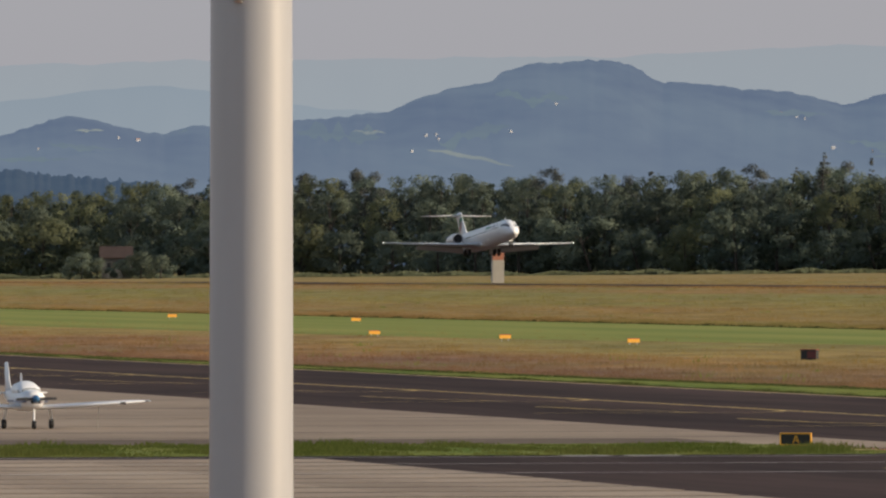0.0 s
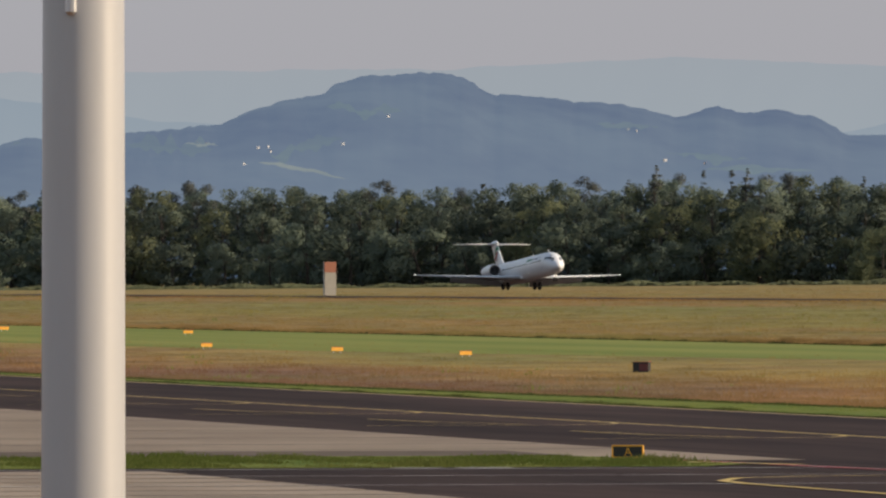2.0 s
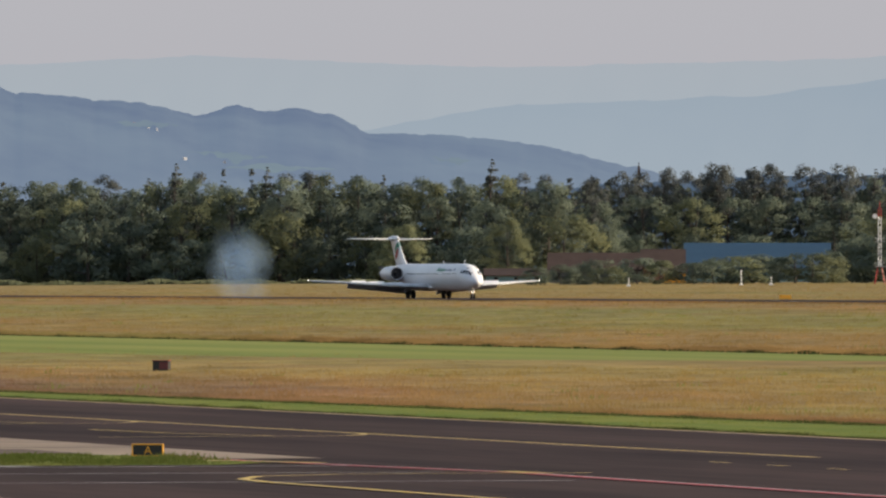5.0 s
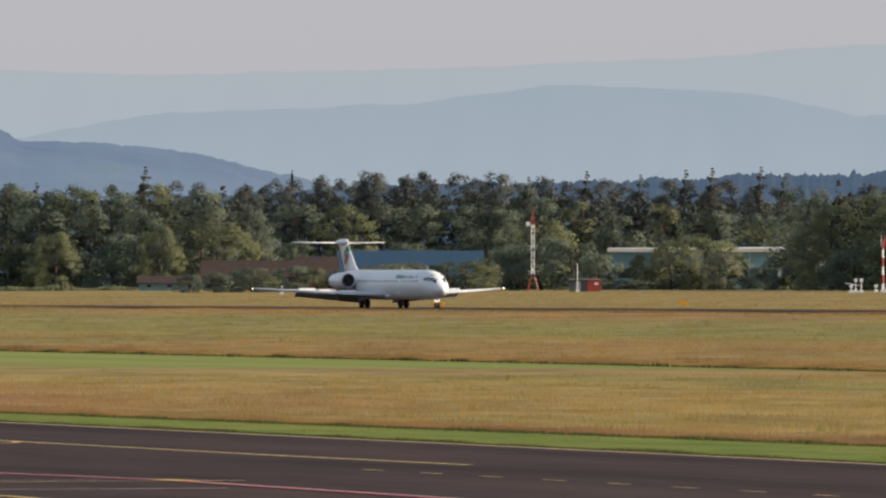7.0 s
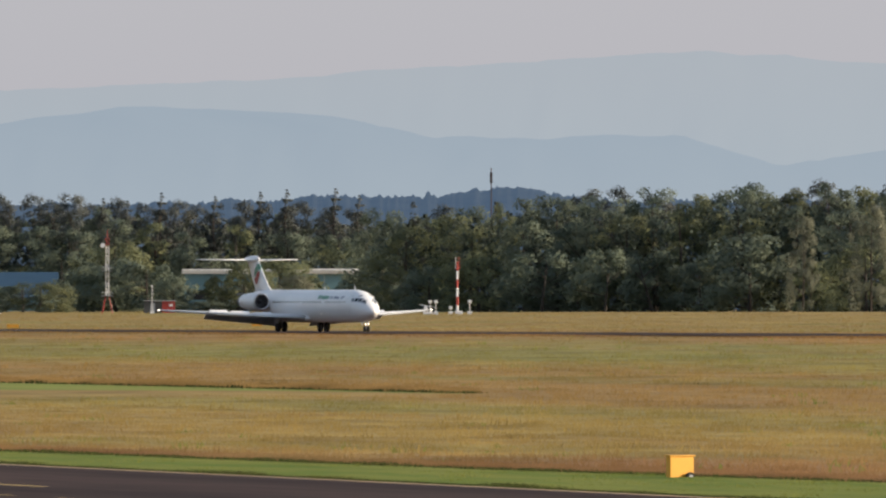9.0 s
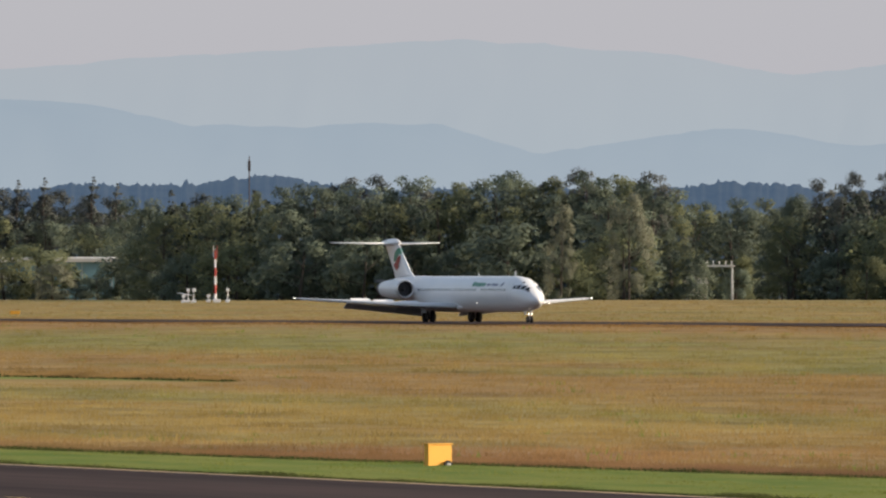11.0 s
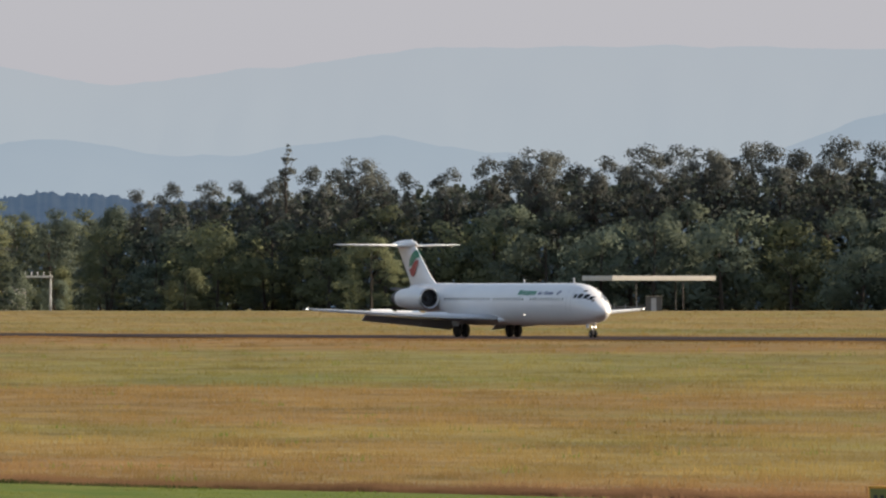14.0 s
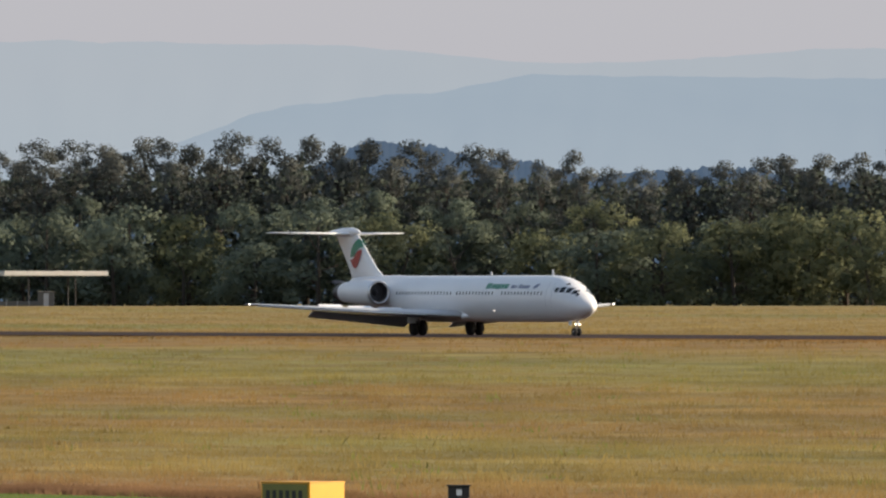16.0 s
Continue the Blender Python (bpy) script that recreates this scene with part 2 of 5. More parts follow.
verge = [(x, y) for x in AX for y in (151.4, float(verge_edge(x)) + 0.4)]
tagged(mesh_part("mown_verge", [(x, y, ground_z(x, y) + 0.06) for x, y in verge], [(2 * i, 2 * i + 2, 2 * i + 3, 2 * i + 1) for i in range(len(AX) - 1)], LAWN), "bright green mown grass verge along the taxiway", "grass verge", kind="structure")
strip_x = list(range(-2200, -801, 100)) + [-760, -720, -690, -662]
strip = [(x, y) for x in strip_x for y in (min(188 + max(x + 800, 0) * 0.3 + 14 * min(max((x + 1500) / 700, 0), 1), 237), 237.5)]
tagged(mesh_part("mown_strip", [(x, y, ground_z(x, y) + 0.012) for x, y in strip], [(2 * i, 2 * i + 2, 2 * i + 3, 2 * i + 1) for i in range(len(strip_x) - 1)], STRIP),
       "pale green mown strip across the meadow", "grass strip", kind="structure")


def stripe(name, points, width, material, lift, label):
    """A painted line along points of the pavement, of one width."""
    verts, faces = [], []
    for i, (x, y) in enumerate(points):
        a, b = Vector(points[max(i - 1, 0)]), Vector(points[min(i + 1, len(points) - 1)])
        d = (b - a).normalized()
        n = Vector((-d.y, d.x)) * width / 2
        verts += [(x + n.x, y + n.y, ground_z(x, y + n.y) + lift), (x - n.x, y - n.y, ground_z(x, y - n.y) + lift)]
        if i:
            faces.append((2 * i - 2, 2 * i - 1, 2 * i + 1, 2 * i))
    return tagged(mesh_part(name, verts, faces, material), label, "ground marking", kind="structure")


stripe("edge_line", [(x, 150.3) for x in AX], 0.5, BEIGE_LINE, 0.05, "pale edge line of the taxiway")
stripe("centre_line", [(x, 134.2) for x in AX if x < -440] + [(-425, 134.8)], 0.42, LINE, 0.05, "worn yellow centre line of the taxiway")
stripe("centre_line", [(x, 136.8) for x in range(-418, -150, 30)], 0.42, LINE, 0.05, "worn yellow centre line of the taxiway")
for k in range(7):
    # a guide line of each stand turns off the centre line towards the apron
    x = -742 + k * 42.0
    stripe("guide_line", [(x, 133.9), (x + 3, 133.2), (x + 5.5, 131.8), (x + 6.5, 129), (x + 6.8, 120)], 0.32, LINE, 0.06, "thin yellow guide line off the taxiway")
    stripe("guide_line", [(x - 16, 125.3), (x - 4, 126.0), (x + 5, 128.5)], 0.32, LINE, 0.058, "thin yellow guide line off the taxiway")
stripe("clearance_line", [(-432, 110.2), (-411, 112.2), (-398, 114.0), (-300, 113.5), (-180, 113.3)], 0.6, RLINE, 0.06, "red clearance line edged white")
stripe("clearance_line", [(-428, 110.9), (-411, 112.6), (-398, 114.4), (-300, 113.9), (-180, 113.7)], 0.3, WLINE, 0.056, "white edge of the clearance line")
stripe("stop_bar", [(-398, 114.2), (-394, 114.6)], 0.9, LINE, 0.07, "yellow stop bar")
stripe("stop_bar", [(-424, 109.6), (-417, 112.4)], 0.8, LINE, 0.07, "yellow stop bar")
stripe("turn_line", [(-394.5, 116.5), (-395, 112), (-394, 106.8), (-391, 103), (-386, 101.1), (-381, 100.6), (-362, 100.6), (-300, 100.5)], 0.45, LINE, 0.07,
       "bright yellow turning line with a rounded corner")
for x, w in ((-412.4, 0.5), (-399, 0.4), (-382, 0.5)):
    stripe("side_line", [(x, 20), (x, 70), (x + 0.6, 112)], w, WLINE, 0.052, "thin pale line across the side taxiway")
stripe("threshold_mark", [(-413.5, 95.5), (-413.5, 97.4)], 1.2, WLINE, 0.06, "short white dash on the side taxiway")
stripe("threshold_mark", [(-413.5, 98.0), (-413.5, 100.1)], 1.2, WLINE, 0.06, "short white dash on the side taxiway")
for k in range(9):
    stripe("dash_line", [(-416 + k * 7.5, 127.6), (-413.4 + k * 7.5, 127.6)], 0.2, LINE, 0.06, "short yellow dash on the taxiway")

stripe("edge_line", [(-1264, 394), (-1242, 394)], 1.0, WLINE, 0.16, "short white edge line of the runway")

WORN = mat("worn_dark_concrete", (0.17, 0.132, 0.105), 0.9, tint=(0.11, 0.085, 0.07), scale=0.05, fine=0.6, amount=0.9, spec=0.1)
stripe("worn_band", [(-447, 30), (-447, 70), (-446, 109)], 13.0, WORN, 0.056, "darker worn band of the apron beside the grass")
for x in (-456, -470, -488, -512, -545, -590):
    stripe("apron_joint", [(x, 30), (x, 70), (x, 115)], 0.9, WORN, 0.057, "dark joint across the concrete apron")

# ---- hills far behind, the paling of the evening air painted as glow ----
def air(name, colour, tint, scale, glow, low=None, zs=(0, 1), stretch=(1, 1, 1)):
    """Haze of kilometres of evening air painted as glow, paler towards the valley floor."""
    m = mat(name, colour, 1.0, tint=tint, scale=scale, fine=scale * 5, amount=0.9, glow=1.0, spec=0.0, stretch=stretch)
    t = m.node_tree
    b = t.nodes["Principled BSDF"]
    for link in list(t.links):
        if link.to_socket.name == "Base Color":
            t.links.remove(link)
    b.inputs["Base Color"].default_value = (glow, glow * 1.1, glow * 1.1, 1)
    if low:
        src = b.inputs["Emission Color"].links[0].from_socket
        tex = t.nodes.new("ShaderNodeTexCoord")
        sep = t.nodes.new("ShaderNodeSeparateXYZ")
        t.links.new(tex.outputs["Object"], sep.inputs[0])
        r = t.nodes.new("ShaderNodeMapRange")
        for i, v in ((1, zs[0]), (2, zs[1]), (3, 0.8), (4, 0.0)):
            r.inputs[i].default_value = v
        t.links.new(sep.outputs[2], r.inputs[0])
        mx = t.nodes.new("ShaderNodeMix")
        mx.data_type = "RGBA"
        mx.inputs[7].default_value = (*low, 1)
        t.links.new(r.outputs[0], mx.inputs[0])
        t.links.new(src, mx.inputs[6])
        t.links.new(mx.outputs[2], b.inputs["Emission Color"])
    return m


def ridge(name, d, crest, step, material, label, rough=3.0, foot=70, depth=420, fold=5):
    """A range of hills: a folded slope that rises to a crest (bearings, heights), roughened by its woods."""
    us = np.arange(-1000, 6300 + step, step)
    cu, ch = crest
    verts, rows = [], 16
    for j in range(rows):
        k = j / (rows - 1)
        for u in us:
            i = max(0, min(len(cu) - 2, int(np.searchsorted(cu, u)) - 1))
            q = min(max((u - cu[i]) / (cu[i + 1] - cu[i]), 0), 1)
            q = 0.5 * q + 0.5 * q * q * (3 - 2 * q)
            top = ch[i] * (1 - q) + ch[i + 1] * q
            top += rough * (noise.noise((u * 0.012, d * 0.1, 0)) + 0.7 * noise.noise((u * 0.05, d, 3)) + 0.6 * noise.noise((u * 0.17, d, 7)) + (2.4 * max(0, 0.55 - 2.2 * abs(noise.noise((u * 0.035, d, 9)))) ** 2 + 0.8 * noise.noise((u * 0.31, d, 4)) if rough > 6 else 0))
            lift = foot + (top - foot) * math.sin(k * math.pi / 2)
            fade = math.sin(math.pi * k)
            off = fold * fade * (noise.noise((u * 0.006 + k * 0.8, k * 1.6, d)) + 0.5 * noise.noise((u * 0.02 - k, k * 4, d)))
            v = spot(u, d + (k - 1) * depth + off * 5, z=0)
            v.z = EYE.z + lift * v.length / FOCUS if j else -8
            verts.append(v)
    n = len(us)
    faces = [(j * n + i, j * n + i + 1, (j + 1) * n + i + 1, (j + 1) * n + i) for j in range(rows - 1) for i in range(n - 1)]
    return tagged(mesh_part(name, verts, faces, material, smooth=True), label, "hills", kind="structure")


FAR_HAZE_GLOW = air("far_mountain_haze_glow", (0.345, 0.378, 0.415), (0.335, 0.370, 0.410), 0.002, 0.01, (0.335, 0.382, 0.425), (60, 100), (0.2, 0.6, 1))
MID_HAZE_GLOW = air("mid_mountain_haze_glow", (0.283, 0.338, 0.395), (0.272, 0.328, 0.388), 0.01, 0.012, (0.315, 0.368, 0.42), (25, 80), (0.15, 0.6, 1))
HILL_HAZE_GLOW = air("wooded_hill_haze_glow", (0.112, 0.153, 0.238), (0.158, 0.208, 0.278), 0.022, 0.014, (0.185, 0.240, 0.308), (15, 66), (0.14, 0.6, 1.5))
FIELD_HAZE_GLOW = air("hill_field_haze_glow", (0.165, 0.222, 0.262), (0.138, 0.186, 0.252), 0.05, 0.014, None, (0, 1), (0.14, 0.6, 2))
# brighter copy of the field colour: sunlight put into the glow
SUN_PAINTED_FIELD = air("sun_painted_field", (0.27, 0.305, 0.30), (0.20, 0.245, 0.275), 0.05, 0.014, None, (0, 1), (0.14, 0.6, 2))
NEAR_HAZE_GLOW = air("dark_wood_haze_glow", (0.056, 0.088, 0.140), (0.068, 0.102, 0.150), 0.12, 0.012, None, (0, 1), (0.2, 0.7, 1))
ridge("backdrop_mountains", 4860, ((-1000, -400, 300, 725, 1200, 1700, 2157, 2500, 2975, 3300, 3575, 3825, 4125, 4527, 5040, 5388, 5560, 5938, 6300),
                                   (330, 345, 352, 372, 352, 362, 380, 405, 432, 410, 370, 400, 436, 440, 432, 402, 404, 426, 430)), 20, FAR_HAZE_GLOW, "pale blue far mountain range with painted haze", 5)
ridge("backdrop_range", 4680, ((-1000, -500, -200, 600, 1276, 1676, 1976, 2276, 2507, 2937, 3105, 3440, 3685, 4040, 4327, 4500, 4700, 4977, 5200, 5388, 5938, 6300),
                               (250, 300, 262, 180, 285, 300, 335, 322, 286, 288, 251, 279, 250, 287, 258, 222, 262, 332, 350, 380, 374, 370)), 20, MID_HAZE_GLOW, "blue-grey wooded range with painted haze", 4)
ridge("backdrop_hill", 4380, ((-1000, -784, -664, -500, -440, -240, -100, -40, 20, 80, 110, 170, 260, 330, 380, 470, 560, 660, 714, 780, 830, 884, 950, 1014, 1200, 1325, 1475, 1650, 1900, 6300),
                              (190, 212, 246, 214, 228, 240, 252, 280, 296, 304, 328, 341, 345, 338, 310, 300, 295, 278, 266, 287, 273, 281, 266, 236, 230, 212, 178, 120, 60, 40)), 8, HILL_HAZE_GLOW, "long wooded hill with farms and fields", 5, fold=1.5)
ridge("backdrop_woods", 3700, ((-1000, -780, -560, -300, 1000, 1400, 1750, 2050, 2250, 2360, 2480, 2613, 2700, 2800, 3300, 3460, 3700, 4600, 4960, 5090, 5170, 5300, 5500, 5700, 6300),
                               (140, 150, 128, 90, 120, 140, 160, 160, 170, 176, 174, 188, 184, 166, 165, 178, 160, 150, 200, 262, 255, 232, 200, 215, 150)), 4, NEAR_HAZE_GLOW, "dark distant woods on low hills", 7, 60, 300, 6)

# ---- trees ----
LEAF = mat("broad_leaves", (0.180, 0.212, 0.150), 0.65, tint=(0.132, 0.168, 0.138), scale=0.25, fine=1.3, amount=1.0, random=0.22, spec=0.2, thin=0.5)
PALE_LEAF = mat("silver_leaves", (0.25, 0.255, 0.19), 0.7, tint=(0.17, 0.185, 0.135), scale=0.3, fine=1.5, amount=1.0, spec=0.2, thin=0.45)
LIGHT_LEAF = mat("light_leaves", (0.212, 0.225, 0.118), 0.7, tint=(0.155, 0.180, 0.115), scale=0.3, fine=1.5, amount=1.0, random=0.22, spec=0.2, thin=0.55)
NEEDLE = mat("conifer_needles", (0.132, 0.138, 0.124), 0.75, tint=(0.098, 0.112, 0.108), scale=0.3, fine=1.5, amount=1.0, random=0.2, spec=0.15, thin=0.35)
# darker than the other leaves: the wood's inner shade put into the colour
SHADE_LEAF = mat("shade_dark_leaves", (0.098, 0.118, 0.092), 0.8, tint=(0.075, 0.095, 0.08), scale=0.2, fine=1.0, amount=1.0, spec=0.1, thin=0.45)
BARK = mat("bark", (0.060, 0.048, 0.040), 0.9, tint=(0.04, 0.034, 0.03), scale=0.8, fine=6, bump=0.03, stretch=(1, 1, 0.2))
TREES = {}


def leaf_cloud(rng, centres, per, size, squash):
    """Many small bent leaf sprays round clump centres (place, radius)."""
    verts, faces, normals = [], [], []
    for c, r in centres:
        k = int(per * r * r)
        d = rng.normal(size=(k, 3))
        d /= np.linalg.norm(d, axis=1)[:, None]
        p = np.array(c) + d * (r * rng.uniform(0.55, 1.18, (k, 1))) * np.array((1, 1, squash))
        side = np.cross(d, rng.normal(size=(k, 3)))
        side /= np.linalg.norm(side, axis=1)[:, None] + 1e-6
        up = np.cross(side, d + 0.45 * rng.normal(size=(k, 3)))
        up /= np.linalg.norm(up, axis=1)[:, None] + 1e-6
        s = size * rng.uniform(0.6, 1.3, (k, 1))
        b = len(verts)
        leaf = np.stack([p - side * s - up * s * 0.5, p + side * s - up * s * 0.5, p + up * s * 0.9 + d * s * 0.2], axis=1)
        whole = p * np.array((1, 1, 0)) / 4.0 + np.array((0, 0, 0.35))
        n = 0.34 * d + 1.0 * whole + 0.18 * rng.normal(size=(k, 3))
        inward = (np.cross(leaf[:, 1] - leaf[:, 0], leaf[:, 2] - leaf[:, 0]) * n).sum(axis=1) < 0
        leaf[inward] = leaf[inward][:, ::-1]
        verts.extend(leaf.reshape(-1, 3).tolist())
        faces.extend([(b + 3 * i, b + 3 * i + 1, b + 3 * i + 2) for i in range(k)])
        normals.extend(np.repeat(n / np.linalg.norm(n, axis=1)[:, None], 3, axis=0).tolist())
    return verts, faces, normals


def tree_kind(kind, seed):
    """One tree, trunk at the origin: broad, poplar, bush, pine or spruce."""
    rng = np.random.default_rng(seed)
    tall = {"broad": 22, "poplar": 24, "bush": 7, "pine": 26, "spruce": 27}[kind]
    bm = bmesh.new()
    lean = rng.normal(size=2) * 0.5
    top = Vector((lean[0], lean[1], tall * 0.85))
    r0 = tall * 0.013 + 0.06
    for a, b in ((0, 0.35), (0.35, 0.7), (0.7, 1)):
        tube(bm, top * a, top * b, r0 * (1.05 - a * 0.8), r0 * (1.05 - b * 0.8), 7)
    centres = []
    if kind in ("broad", "bush", "poplar"):
        wide = {"broad": 6.6, "bush": 3.6, "poplar": 3.8}[kind]
        n = {"broad": 46, "bush": 34, "poplar": 38}[kind]
        lobes = rng.uniform(0.78, 1.18, 7)
        for i in range(n):
            h = 0.03 + 0.92 * (i + rng.uniform(0, 1)) / n
            a = rng.uniform(0, 2 * math.pi)
            dome = math.sqrt(max(1 - max(h - 0.38, 0) ** 2 / 0.36, 0.03)) * (0.78 + 0.22 * min(h / 0.38, 1))
            girth = wide * dome * lobes[int(a / 6.2832 * 7) % 7]
            q = girth * math.sqrt(rng.uniform(0.5, 1))
            c = (q * math.cos(a), q * math.sin(a), h * tall)
            centres.append((c, rng.uniform(0.95, 1.95) * (0.62 if kind == "bush" else 0.85 if kind == "poplar" else 1)))
            if i % 6 == 1:
                tube(bm, top * (h * 0.75), c, r0 * 0.35, r0 * 0.1, 5)
        v, f, nn = leaf_cloud(rng, centres, 64 if kind != "bush" else 110, 0.23 if kind != "bush" else 0.17, 0.8)
    elif kind == "pine":
        for i in range(26):
            h = 0.50 + 0.48 * (i + rng.uniform(0, 1)) / 26
            girth = 3.3 * math.sqrt(max(1 - ((h - 0.74) / 0.27) ** 2, 0.05))
            a, q = rng.uniform(0, 2 * math.pi), girth * math.sqrt(rng.uniform(0.2, 1))
            c = (q * math.cos(a) + lean[0], q * math.sin(a) + lean[1], h * tall)
            centres.append((c, rng.uniform(1.05, 1.8)))
            tube(bm, top * min(h * 0.95, 1), c, r0 * 0.3, r0 * 0.08, 5)
        v, f, nn = leaf_cloud(rng, centres, 66, 0.21, 0.7)
    else:
        for i in range(84):
            h = 0.10 + 0.9 * rng.uniform(0, 1) ** 0.85
            q = 5.6 * (1.02 - h) ** 0.9 * rng.uniform(0.4, 1.08) + 0.1
            a = rng.uniform(0, 2 * math.pi)
            c = (q * math.cos(a), q * math.sin(a), h * tall - q * 0.22)
            centres.append((c, rng.uniform(0.85, 1.45) * (1.15 - h * 0.7)))
            if i % 3 == 0:
                tube(bm, (lean[0] * h, lean[1] * h, h * tall * 0.85), c, r0 * 0.25, r0 * 0.06, 5)
        v, f, nn = leaf_cloud(rng, centres, 66, 0.22, 0.35)
    return bm, v, f, nn


def tree(kind, seed, leaf, place, scale, turn, label, name="tree", category="tree"):
    key = (kind, seed, leaf.name)
    if key not in TREES:
        bm, v, f, nn = tree_kind(kind, seed)
        me = bpy.data.meshes.new("trunk")
        bm.to_mesh(me)
        bm.free()
        me.materials.append(BARK)
        mc = bpy.data.meshes.new("crown")
        mc.from_pydata(v, [], f)
        for face in mc.polygons:
            face.use_smooth = True
        mc.normals_split_custom_set_from_vertices(nn)
        mc.materials.append(leaf)
        TREES[key] = (me, mc)
    me, mc = TREES[key]
    ob = new(name)
    ob.matrix_basis = Matrix.LocRotScale(place, Euler((0, 0, turn)), scale)
    tagged(ob, label, category, "trees of the airfield edge")
    for n, d in (("trunk", me), ("crown", mc)):
        p = new(n, d)
        p.parent = ob
    return ob


def wood_depth(u):
    """How far off the edge of the wood stands at a bearing."""
    return float(np.interp(u, (-1000, 400, 1350, 1450, 2380, 2450, 3330, 3390, 3510, 3560, 4300, 6300), (2750, 2600, 2500, 2560, 2560, 2040, 1960, 2150, 2150, 1950, 1880, 1760)))


def wood_top(u):
    """The height of the wood's crowns over the level line there."""
    return float(np.interp(u, (-1000, -784, -480, -230, 0, 420, 600, 780, 914, 1114, 1310, 1625, 1850, 2076, 2426, 2470, 2657, 2941, 3207, 3337, 3400, 3500, 3587, 3725, 4025, 4225, 4377, 4677, 4938, 5078, 5188, 5338, 5588, 5688, 5838, 6200),
                           (108, 112, 134, 147, 147, 152, 154, 166, 165, 162, 167, 171, 174, 158, 160, 164, 176, 190, 203, 192, 150, 152, 172, 200, 226, 236, 245, 262, 272, 262, 244, 245, 222, 238, 252, 250)))


LABELS = {"broad": "dense green broadleaf tree at the wood's edge", "poplar": "tall narrow grey-green poplar at the wood's edge",
          "pine": "tall dark pine with a bare reddish trunk", "spruce": "dark pointed spruce above the wood", "bush": "low green bush at the foot of the wood"}
BASE = {"broad": 22, "poplar": 24, "bush": 7.2, "pine": 26, "spruce": 27}


def grow(kind, u, d, level, leaf=None, seed=5, wide=1.0, turn=1.0, label=""):
    """A tree whose crown reaches a level at bearing u."""
    p = spot(u, d)
    s = max(EYE.z + (LEVEL - level) * d / FOCUS - p.z, 2.0) / BASE[kind]
    w = max(s, 0.8 if kind != "bush" else 0.5) * wide
    leaf = leaf or (NEEDLE if kind in ("pine", "spruce") else LEAF)
    low = kind == "bush" and s < 0.95
    return tree(kind, seed, leaf, p, (w, w, s), turn, label or (LABELS[kind] if low or kind != "bush" else "round bushy green tree at the wood's edge"), "bush" if low else "tree", "bush" if low else "tree")


BACK_WOOD = {}


def deep_tree(kind, u, d, level, leaf, seed, wide, turn):
    """A tree of the wood's inside, gathered with the rest into one mass."""
    p = spot(u, d)
    tall = max(EYE.z + (LEVEL - level) * d / FOCUS - p.z, 2.0) / BASE[kind]
    w = max(tall, 0.8) * wide
    key = (kind, seed, "deep")
    if key not in TREES:
        TREES[key] = tree_kind(kind, seed)[1:]
    v, f, nn = (np.array(q) for q in TREES[key])
    high = v[f[:, 0], 2] > 0.42 * BASE[kind]          # only the upper crown rises over the trees before it
    v, nn = v[np.repeat(high, 3)], nn[np.repeat(high, 3)]
    f = np.arange(len(v)).reshape(-1, 3)
    c, sn = math.cos(turn), math.sin(turn)
    spin = np.array(((c, -sn, 0), (sn, c, 0), (0, 0, 1)))
    BACK_WOOD.setdefault(leaf, []).append(((v * np.array((w, w, tall))) @ spin.T + np.array(p), f, nn @ spin.T))


def plant_deep_wood():
    for leaf, trees in BACK_WOOD.items():
        count = np.cumsum([0] + [len(v) for v, f, n in trees])
        verts = np.concatenate([v for v, f, n in trees])
        faces = np.concatenate([f + c for (v, f, n), c in zip(trees, count)])
        ob = mesh_part("deep_wood", verts.tolist(), faces.tolist(), leaf, smooth=True)
        soften(ob, np.concatenate([n for v, f, n in trees]).tolist())
        tagged(ob, "dark conifer crowns deep in the wood" if leaf is NEEDLE else "green broadleaf crowns deep in the wood", "wood", kind="stuff")


